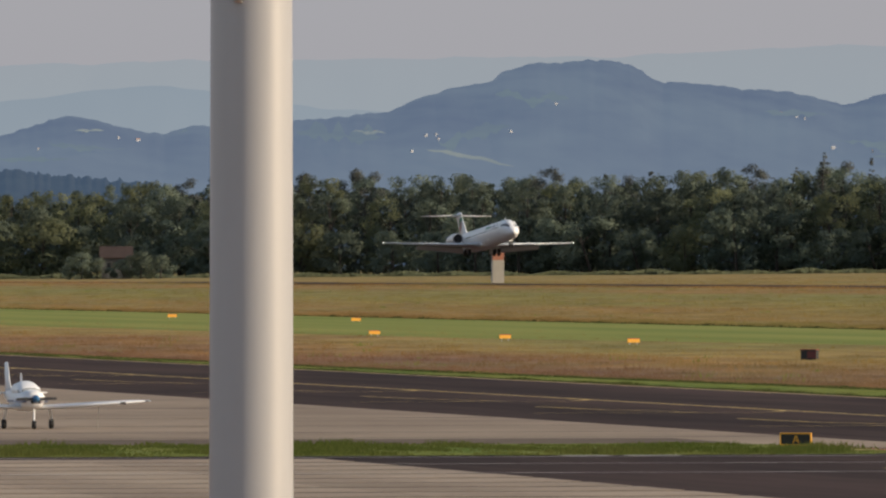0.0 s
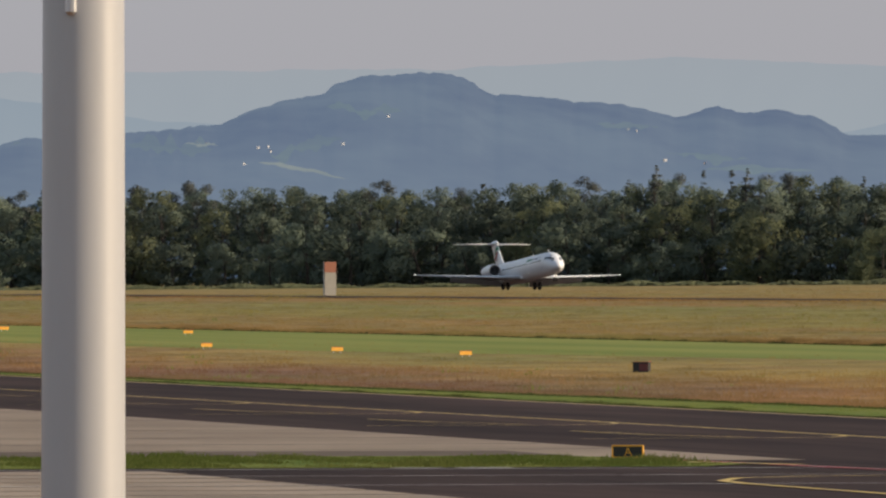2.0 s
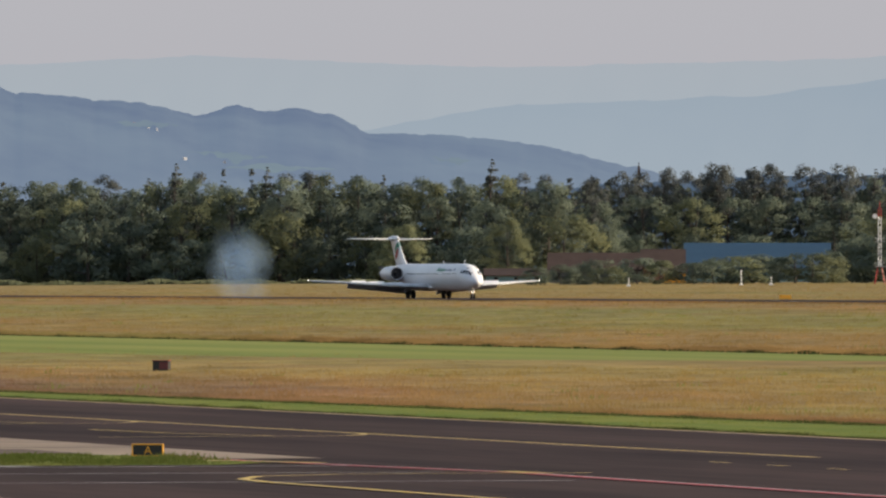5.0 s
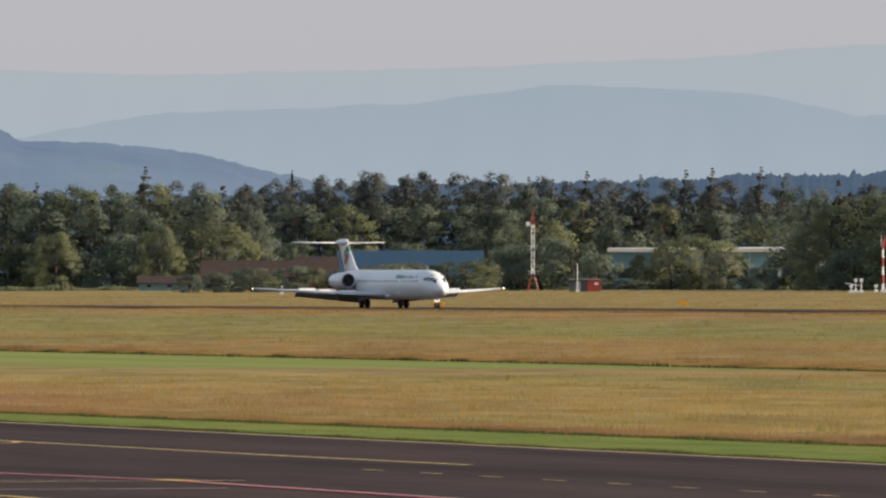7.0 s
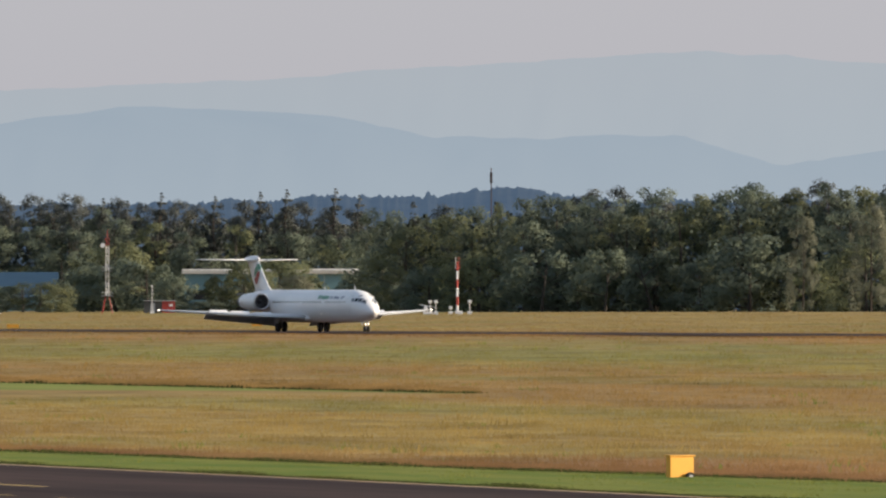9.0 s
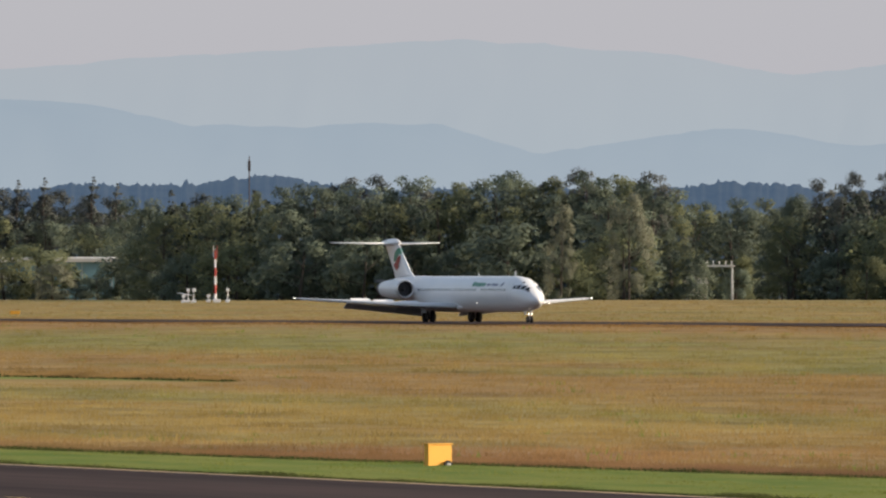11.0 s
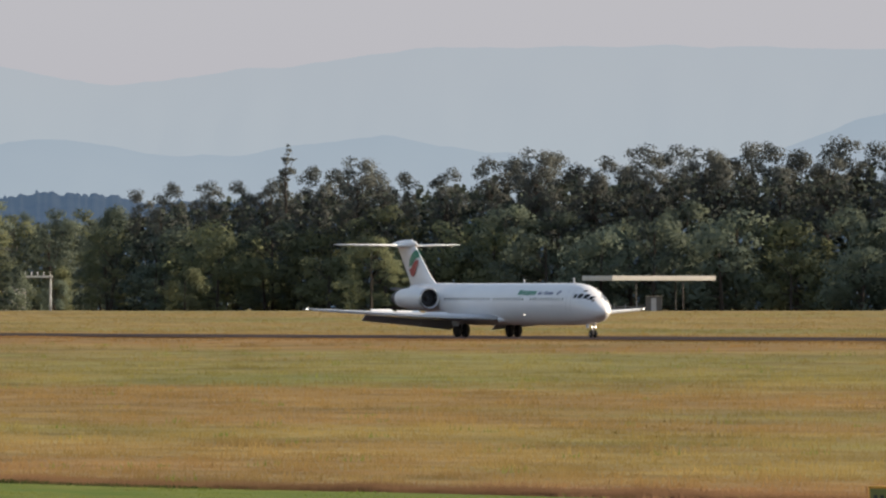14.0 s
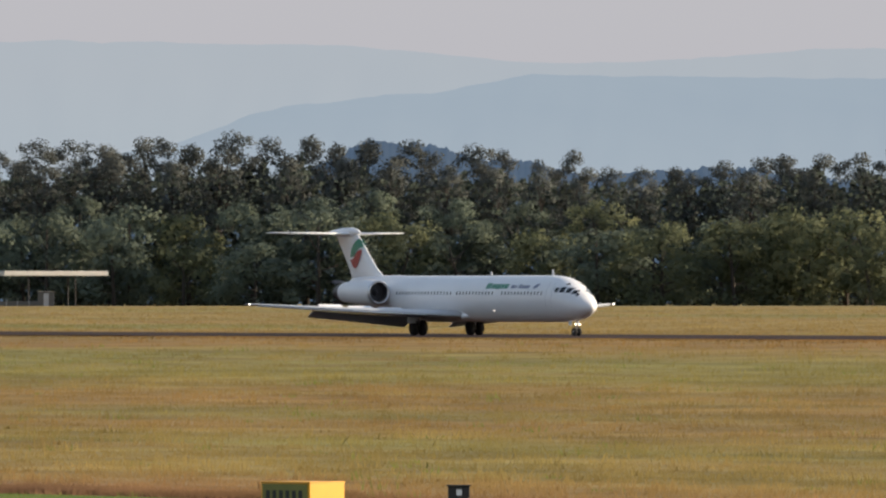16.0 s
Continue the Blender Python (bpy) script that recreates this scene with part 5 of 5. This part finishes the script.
PALE_TRIM = mat("pale_parapet", (0.62, 0.60, 0.56), 0.6, tint=(0.5, 0.48, 0.45), scale=0.4)


def gable_house(u0, u1, d, eaves, ridge_level, wall, roof, label, deep=9.0):
    um = (u0 + u1) / 2
    q = spot(um, d)
    w = (u1 - u0) * d / FOCUS / 2
    ze = EYE.z + (LEVEL - eaves) * d / FOCUS - q.z
    zr = EYE.z + (LEVEL - ridge_level) * d / FOCUS - q.z
    h = empty("house", q, facing(um), label, "house")
    part("wall", boxed(-w, w, 0, deep, -1, ze), wall, h)
    over = 0.5
    prof = [(-over, ze - 0.25), (deep / 2, zr), (deep + over, ze - 0.25), (deep + over, ze), (deep / 2, zr + 0.25), (-over, ze)]
    part("roof", loft([[(x, y, z) for y, z in prof] for x in (-w - over, w + over)]), roof, h, "sloping roof")
    n = max(2, int(w / 1.8))
    for k in range(n):
        x = -w + (k + 0.5) * 2 * w / n
        win = part("window", boxed(x - 0.45, x + 0.45, -0.06, 0.02, ze * 0.35, ze * 0.75), GLASS, h, "dark window")
        part("sill", boxed(x - 0.55, x + 0.55, -0.14, 0.0, ze * 0.35 - 0.1, ze * 0.35 - 0.01), PALE_TRIM, win)
    return h


gable_house(1335, 1495, 2380, 458, 430, PLASTER, ROOF, "long low house with brown tiled roof")
gable_house(1500, 1572, 2370, 452, 424, BRICK, ROOF, "reddish house with steep brown roof")
gable_house(1537, 1576, 2300, 462, 456, YELLOW, ROOF, "small yellow-walled wooden shed", 5.0)
gable_house(-604, -552, 2570, 456, 438, PLASTER, ROOF, "small grey house before the wood")
gable_house(1222, 1330, 2420, 468, 458, TEAL, ROOF, "low green-walled shed before the wood")


def hall(u0, u1, d, eaves, top, wall, roof, label, parapet=None):
    um = (u0 + u1) / 2
    q = spot(um, d)
    w = (u1 - u0) * d / FOCUS / 2
    ze, zr = (EYE.z + (LEVEL - v) * d / FOCUS - q.z for v in (eaves, top))
    h = empty("hall", q, facing(um), label, "industrial hall")
    part("wall", boxed(-w, w, 0, 24, -1, ze), wall, h)
    part("roof", loft([[(x, y, z) for y, z in ((-0.6, ze), (9, zr), (24.6, ze), (24.6, ze + 0.3), (9, zr + 0.3), (-0.6, ze + 0.3))] for x in (-w - 0.4, w + 0.4)]), roof, h, "sheet-metal roof")
    if parapet:
        part("parapet", boxed(-w - 0.5, w + 0.5, -0.8, -0.61, ze - 0.2, ze + 0.6, 0.02), parapet, h, "pale parapet")
    n = int(w * 2 / 6)
    for k in range(n):
        x = -w + (k + 0.5) * 2 * w / n
        part("window", boxed(x - 2, x + 2, -0.05, 0.02, ze * 0.3, ze * 0.55), GLASS, h, "dark window band")
        part("rib", boxed(x + 2.5, x + 2.6, -0.08, 0.0, 0, ze - 0.3), roof, h)


hall(1575, 1830, 2400, 456, 413, TEAL, BLUE_ROOF, "long industrial hall with blue metal roof")
hall(2055, 2240, 2400, 412, 408, TEAL, PALE_TRIM, "teal industrial hall with pale parapet", PALE_TRIM)
hall(2255, 2360, 2380, 412, 407, TEAL, PALE_TRIM, "teal industrial hall with pale parapet", PALE_TRIM)
q = spot(2010, 2095)
sh = empty("equipment_shed", q, facing(2010), "small grey and red equipment shed in the field", "shed")
part("grey_half", boxed(-2.8, 0.6, 0, 3, -0.3, 2.1, 0.03), PLASTER, sh, "grey half of the shed")
part("red_half", boxed(0.6, 3.0, -0.2, 3, -0.3, 2.15, 0.03), RED, sh, "red half of the shed")
part("roof", boxed(-2.9, 3.1, -0.35, 3.2, 2.16, 2.3, 0.03), GREY, sh)
part("sign_plate", boxed(1.9, 2.6, -0.23, -0.205, 1.2, 1.6), WHITE, sh, "white plate")
part("door", boxed(-1.6, -0.7, -0.03, -0.004, -0.2, 1.8), GREY, sh)

# canopy in front of the wood
q = spot(4446, 1790)
cp = empty("canopy", q, facing(4446) + radians(20), "flat pale canopy on posts before the wood", "canopy")
zc = EYE.z + (LEVEL - 424) * 1790 / FOCUS - q.z
part("roof_slab", boxed(0, 17.6, 0, 14, zc - 0.30, zc + 0.48, 0.05), PALE_TRIM, cp, "pale fascia and roof slab")
for x, y in ((4.3, 0.6), (0.6, 13.4), (17, 13.4), (13.0, 6.0)):
    part("post", tubed((x, y, -0.3), (x, y, zc - 0.48), 0.10, sides=10), DARK, cp)
kk = cabinet("kiosk", spot(4520, 1780), facing(4520), 2.6, 2.2, 2.3, PLASTER, "small grey kiosk under the canopy", "kiosk", PALE_TRIM, 0.2)
part("door", boxed(-0.4, 0.4, -1.14, -1.105, 0, 2.0), GREY, kk)
for i in range(11):
    u = 4300 + i * 20
    q = spot(u, 1785)
    b = empty("fence_panel", q, facing(u), "low weathered grey fence panel before the wood", "fence", "fence panels")
    part("board", boxed(-0.82, 0.82, -0.03, 0.03, 0.0, 0.8, 0.01), PLASTER, b)
    part("post", boxed(0.83, 0.93, -0.05, 0.05, -0.3, 1.2), GREY, b)

# open works in the wood's clearing
q = spot(3400, 2090)
wk = empty("loading_platform", q, facing(3400), "pale walled platform with railing in the clearing", "platform")
z0 = EYE.z + (LEVEL - 449) * 2090 / FOCUS - q.z
part("wall", boxed(-3.8, 1.0, 0, 4, -0.5, z0 + 1.0, 0.03), PALE_TRIM, wk, "pale wall")
part("deck", boxed(-3, 6, 4, 12, z0 + 2.8, z0 + 3.2, 0.03), PALE_TRIM, wk)
for i in range(8):
    part("railing_post", tubed((-2.6 + i * 1.15, 4.1, z0 + 3.2), (-2.6 + i * 1.15, 4.1, z0 + 3.9), 0.09, sides=6), WHITE, wk)
for x in (-2.5, 5.5):
    part("column", tubed((x, 5, -0.5), (x, 5, z0 + 2.8), 0.25, sides=8), GREY, wk)

# fields and farms on the hill
def hill_field(u0, u1, level, tall, slant, material, label, seed):
    """A field laid on the hill's slope round a bearing span and level, with a ragged outline."""
    verts, faces, n, m = [], [], 26, 5
    for i in range(n + 1):
        k = i / n
        u = u0 + (u1 - u0) * k
        half = tall * 0.5 * math.sin(math.pi * k) ** 0.7 * max(0.12, 0.75 + 0.9 * noise.noise((k * 4, seed, 0)) + 0.9 * noise.noise((k * 11, seed, 2)))
        mid = level + slant * (k - 0.5) + tall * 0.7 * noise.noise((k * 3, seed, 4)) + tall * 0.3 * noise.noise((k * 9, seed, 8))
        for j in range(m + 1):
            lev = mid - half + 2 * half * j / m
            up = min(max((LEVEL - lev - 70) / (float(np.interp(u, HILL_U, HILL_H)) - 70), 0.02), 0.98)
            verts.append(spot(u, 4380 + (math.asin(up) * 2 / math.pi - 1) * 420 - 22, level=lev))
    for i in range(n):
        faces += [(i * (m + 1) + j, (i + 1) * (m + 1) + j, (i + 1) * (m + 1) + j + 1, i * (m + 1) + j + 1) for j in range(m)]
    tagged(mesh_part("hill_field", verts, faces, material), label, "field", kind="structure")


HILL_U = (-1000, -784, -664, -500, -240, -40, 80, 170, 330, 470, 660, 780, 884, 1014, 1325, 1475)
HILL_H = (190, 212, 246, 214, 240, 280, 304, 341, 338, 300, 278, 287, 281, 236, 212, 178)


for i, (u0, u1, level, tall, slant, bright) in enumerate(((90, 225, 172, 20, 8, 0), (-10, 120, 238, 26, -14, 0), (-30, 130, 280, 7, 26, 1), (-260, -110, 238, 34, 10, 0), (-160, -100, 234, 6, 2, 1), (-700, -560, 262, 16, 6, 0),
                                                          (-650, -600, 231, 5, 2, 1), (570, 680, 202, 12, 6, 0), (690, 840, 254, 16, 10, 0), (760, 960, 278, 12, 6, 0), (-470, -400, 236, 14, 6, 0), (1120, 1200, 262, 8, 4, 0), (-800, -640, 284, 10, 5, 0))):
    hill_field(u0, u1, level, tall, slant, SUN_PAINTED_FIELD if bright else FIELD_HAZE_GLOW, "narrow field on the distant hill, sunlight painted into its glow" if bright else "pale green field on the distant wooded hill", i * 3.7)


def farm(u, level, w, wall, roof):
    up = min((LEVEL - level - 70) / (float(np.interp(u, HILL_U, HILL_H)) - 70), 0.99)
    d = 4380 + (math.asin(up) * 2 / math.pi - 1) * 420 - 16
    q = spot(u, d, level=level)
    b = empty("farmhouse", q, facing(u) + 0.4, "tiny pale farmhouse on the distant wooded hill", "house", "farmhouses on the hill")
    part("wall", boxed(-w, w, -w * 0.6, w * 0.6, -0.5, 0.3), wall, b)
    part("roof", loft([[(x, y, z) for y, z in ((-w * 0.75, 0.3), (0, 0.3 + w * 0.4), (w * 0.75, 0.3))] for x in (-w * 1.1, w * 1.1)]), roof, b)


TILE_RED = mat("clay_roof", (0.36, 0.22, 0.19), 0.9, tint=(0.30, 0.20, 0.18), scale=0.3, spec=0.1)
LIGHT_WALL = mat("pale_farm_wall", (0.55, 0.55, 0.56), 0.9, scale=0.3, spec=0.1)
rf = random.Random(8)
for u, level in ((-634, 232), (-574, 244), (-716, 264), (-540, 248), (-134, 232), (-120, 233), (-12, 238), (-8, 246), (110, 166), (200, 184), (600, 200), (625, 206), (640, 210), (120, 233), (-55, 268), (-30, 240), (690, 262), (760, 268), (830, 274)):
    farm(u, level, rf.uniform(0.3, 0.75), LIGHT_WALL, TILE_RED if rf.random() < 0.5 else LIGHT_WALL)

# ---- light aircraft parked on the apron ----
def light_aircraft():
    a = empty("light_aircraft", (-482.36, 87.76, 0.05), 0, "small white low-wing propeller aircraft with blue spinner parked on the apron", "light aircraft")
    yaw = math.atan2(-87.8, 482.3) + radians(11)
    a.matrix_basis = Matrix.Translation((-482.36, 87.76, 0.05)) @ Matrix.Rotation(yaw, 4, "Z")
    ring = lambda x, w, h, z, n=20: [(x, math.copysign(abs(math.cos(2 * math.pi * k / n)) ** 0.75, math.cos(2 * math.pi * k / n)) * w, z + h * math.sin(2 * math.pi * k / n)) for k in range(n)]
    body = part("fuselage", loft([ring(x, w, h, z) for x, w, h, z in ((1.15, 0.24, 0.24, 1.32), (1.0, 0.44, 0.36, 1.30), (0.3, 0.54, 0.44, 1.27), (-0.6, 0.58, 0.50, 1.25), (-2.2, 0.55, 0.50, 1.25), (-3.6, 0.34, 0.36, 1.32), (-5.6, 0.12, 0.16, 1.42), (-5.9, 0.04, 0.08, 1.45))]), WHITE, a, smooth=True)
    part("cabin", loft([ring(x, w, h, z) for x, w, h, z in ((0.15, 0.42, 0.03, 1.62), (-0.5, 0.52, 0.30, 1.66), (-1.2, 0.52, 0.40, 1.68), (-2.1, 0.48, 0.36, 1.64), (-3.2, 0.30, 0.06, 1.6))]), WHITE, body, "white cabin roof", True)
    # the sunlight on the windscreen is put into a pale glass colour
    part("windscreen", loft([ring(x, w, h, z) for x, w, h, z in ((0.20, 0.40, 0.03, 1.62), (-0.42, 0.515, 0.26, 1.64), (-0.48, 0.51, 0.27, 1.64))]), mat("sun_painted_glass", (0.42, 0.43, 0.42), 0.12, scale=1), body, "windscreen with sunlight painted as a pale colour", True)
    part("belly_stripe", boxed(-2.4, 1.02, -0.572, 0.572, 1.16, 1.24, 0.01), INK, body, "dark blue stripe")
    part("cowl_intake", boxed(1.06, 1.17, -0.22, 0.22, 1.12, 1.24, 0.02), DARK, body, "dark cowl intake")
    BLUE = mat("blue_spinner_paint", (0.05, 0.17, 0.34), 0.35, scale=2)
    prop = part("spinner", loft([ring(x, r, r, 1.32, 16) for x, r in ((1.15, 0.17), (1.3, 0.14), (1.42, 0.07), (1.47, 0.01))]), BLUE, a, "blue spinner", True)
    for s in (-1, 1):
        part("blade", loft([[(1.24 + dx * c, s * y, 1.32 + dz * c + 0.02 * y * s) for dx, dz in ((0.03, -0.5), (-0.03, -0.5), (-0.03, 0.5), (0.03, 0.5))] for y, c in ((0.1, 0.10), (0.45, 0.15), (0.9, 0.09))]), DARK, prop, "dark propeller blade")
    for s in (-1, 1):
        wing = part("wing", wing_skin(((0.25, 0.45 * s, 0.92, 1.65, 0.14), (0.2, 4.4 * s, 1.14, 1.55, 0.13), (0.05, 5.0 * s, 1.18, 1.3, 0.10), (-0.1, 5.25 * s, 1.21, 0.9, 0.05))), WHITE, a, "white wing with dihedral", True)
        part("tip_light", boxed(-0.2, 0.1, 5.2 * s - 0.04, 5.2 * s + 0.1, 1.17, 1.26, 0.02), GREY, wing)
        part("landing_light", boxed(0.12, 0.215, 4.05 * s - 0.12, 4.05 * s + 0.12, 1.06, 1.16, 0.02), DARK, wing, "dark light cover")
        part("tie_down_rope", tubed((-0.4, 3.1 * s, 1.0), (-0.3, 3.0 * s, -0.03), 0.018, sides=6), DULL, wing, "slack tie-down rope")
        leg = part("main_leg", tubed((-0.7, 1.05 * s, 0.30), (-0.6, 0.95 * s, 0.95), 0.05, 0.07, 8), WHITE, a)
        wheel(a, "tyre", (-0.7, 1.05 * s, 0.21), 0.21, 0.17)
        part("tailplane", wing_skin(((-4.9, 0.1 * s, 1.5, 0.95, 0.09), (-5.1, 1.75 * s, 1.52, 0.7, 0.08))), WHITE, a, smooth=True)
    part("nose_leg", tubed((0.75, 0, 0.25), (0.70, 0, 1.0), 0.05, 0.06, 8), WHITE, a)
    wheel(a, "tyre", (0.78, 0, 0.19), 0.19, 0.14)
    part("fin", loft([[(x0 + px, pz, z) for px, pz in foil(c, 0.09, 8)] for x0, z, c in ((-4.2, 1.45, 1.6), (-4.8, 2.0, 1.15), (-5.3, 2.85, 0.75))]), WHITE, a, "tall white fin", True)
    part("aerial", loft([[(x0 + px, pz, z) for px, pz in foil(c, 0.12, 6)] for x0, z, c in ((-1.9, 1.98, 0.55), (-2.15, 2.40, 0.22))]), WHITE, body, "white roof aerial")


light_aircraft()


# ---- apron slabs beside the terrace ----
def apron_slabs():
    bed = sheet("near_apron", [-410, -360, -300, -150], [20, 55, 85.5], 0.034, mat("joint_filler", (0.085, 0.066, 0.055), 0.9, scale=0.3, spec=0.1), "beige concrete slab apron with dark joints", "apron")
    me = bpy.data.meshes.new("slab")
    bm = boxed(-2.95, 2.95, -4.97, 4.97, -0.02, 0.014)
    bm.to_mesh(me)
    bm.free()
    me.materials.append(SLAB)
    rng = random.Random(4)
    for i in range(18):
        for j in range(7):
            s = new("slab", me)
            s.parent = bed
            s.matrix_basis = pose(-406.4 + i * 7.3, 80.5 - j * 10, 0.034 + rng.uniform(0, 0.004), rng.gauss(0, 0.03), rng.gauss(0, 0.03), 0)


# ---- tyre smoke of the touchdown, in drifting puffs ----
def smoke_puff():
    """Thin bluish smoke: the veil fades to nothing at the rim of the puff and thickens to its middle."""
    m = bpy.data.materials.new("thin_tyre_smoke")
    m.use_nodes = True
    t = m.node_tree
    t.nodes.remove(t.nodes["Principled BSDF"])
    dif = t.nodes.new("ShaderNodeBsdfDiffuse")
    lit = t.nodes.new("ShaderNodeBsdfTranslucent")
    for n in (dif, lit):
        n.inputs[0].default_value = (0.36, 0.50, 0.66, 1)
    tra = t.nodes.new("ShaderNodeBsdfTransparent")
    both = t.nodes.new("ShaderNodeAddShader")
    mix = t.nodes.new("ShaderNodeMixShader")
    tex = t.nodes.new("ShaderNodeTexCoord")
    sep = t.nodes.new("ShaderNodeSeparateXYZ")
    grain = t.nodes.new("ShaderNodeTexNoise")
    grain.inputs["Scale"].default_value, grain.inputs["Detail"].default_value = 0.35, 4
    power = t.nodes.new("ShaderNodeMath")
    power.operation, power.inputs[1].default_value = "POWER", 3.0
    size = t.nodes.new("ShaderNodeMath")
    size.operation = "ABSOLUTE"
    body = t.nodes.new("ShaderNodeMath")
    body.operation, body.inputs[1].default_value = "MULTIPLY", 0.0028
    share = t.nodes.new("ShaderNodeMath")
    share.operation = "MULTIPLY"
    for a, b in ((tex.outputs["Object"], sep.inputs[0]), (tex.outputs["Object"], grain.inputs["Vector"]), (sep.outputs[0], size.inputs[0]), (size.outputs[0], power.inputs[0]), (power.outputs[0], body.inputs[0]),
                 (body.outputs[0], share.inputs[0]), (grain.outputs[0], share.inputs[1]), (share.outputs[0], mix.inputs[0]), (tra.outputs[0], mix.inputs[1]),
                 (dif.outputs[0], both.inputs[0]), (lit.outputs[0], both.inputs[1]), (both.outputs[0], mix.inputs[2]), (mix.outputs[0], t.nodes["Material Output"].inputs[0])):
        t.links.new(a, b)
    return m


SMOKE = smoke_puff()
rs = random.Random(12)
touch_x = -1574
smoke = empty("tyre_smoke", (touch_x, 412, ground_z(touch_x, 412)), 0, "thin white tyre smoke drifting above the runway", "smoke")
puffs = []
for i, (y, z, r) in enumerate(((0.9, 1.0, 4.0), (-1.4, 4.6, 4.3), (2.1, 5.9, 4.6), (0.1, 7.9, 3.9))):
    bm = bmesh.new()
    bmesh.ops.create_icosphere(bm, subdivisions=4, radius=1.0)
    for v in bm.verts:
        v.co *= r * (1 + 0.08 * noise.noise(v.co * 1.1 + Vector((i * 7, 0, 0))))
    ob = part("puff", bm, SMOKE, smoke, smooth=True)
    puffs.append((ob, rs.uniform(-5, 5), y, z, -15 + rs.uniform(-2, 2)))

apron_slabs()


def motions():
    """The landing: glide, flare, touchdown at 3.6 s, then the roll-out."""
    rows = []
    for t, x, h, pitch in ((0, -1856, 4.7, 4.2), (0.5, -1819, 3.6, 4.2), (1, -1782, 2.7, 4.0), (1.5, -1746, 1.85, 3.7), (2, -1708, 1.25, 3.4), (2.5, -1671, 0.8, 3.1), (3, -1634, 0.45, 2.8), (3.6, -1589, 0.0, 2.4),
                           (4.4, -1529, 0.0, 1.1), (5, -1484, 0.0, 0.1), (5.5, -1448, 0, 0), (6, -1413, 0, 0), (6.5, -1378, 0, 0), (7, -1344, 0, 0), (8, -1277, 0, 0), (8.5, -1244, 0, 0), (11, -1087, 0, 0), (12, -1025.5, 0, 0), (12.5, -995, 0, 0),
                           (13.5, -937, 0, 0), (14.5, -881.2, 0, 0), (15.2, -842.7, 0, 0), (16, -800, 0, 0)):
        rows.append((t, pose(x, 415, ground_z(x, 415) + 0.11 + h, 0, -pitch, 0)))
    walk(jet, rows)
    for sp, x, y, z in spoilers:
        sweep = -12 if y > 0 else 12
        walk(sp, [(t, pose(x, y, z, 0, a, sweep)) for t, a in ((0, 6), (3.9, 6), (4.6, 26), (16, 26))])
    for ob, x, y, z, a in puffs:
        # rises out of the runway behind the wheels and spreads
        walk(ob, [(0, pose(x * 0.3, y * 0.4, -9, 0, 0, a)), (3.6, pose(x * 0.3, y * 0.4, -9, 0, 0, a)), (4.2, pose(x * 0.5, y * 0.6, z * 0.45, 0, 0, a)), (5.3, pose(x * 0.95 - 1, y, z * 0.92, 0, 0, a)),
                  (6, pose(x * 1.15 - 2, y * 1.1, z, 0, 0, a)), (9, pose(x * 2.2 - 8, y * 1.6, z * 1.25, 0, 0, a + 3)), (16, pose(x * 4 - 22, y * 2.6, z * 1.6, 0, 0, a + 6))])


motions()
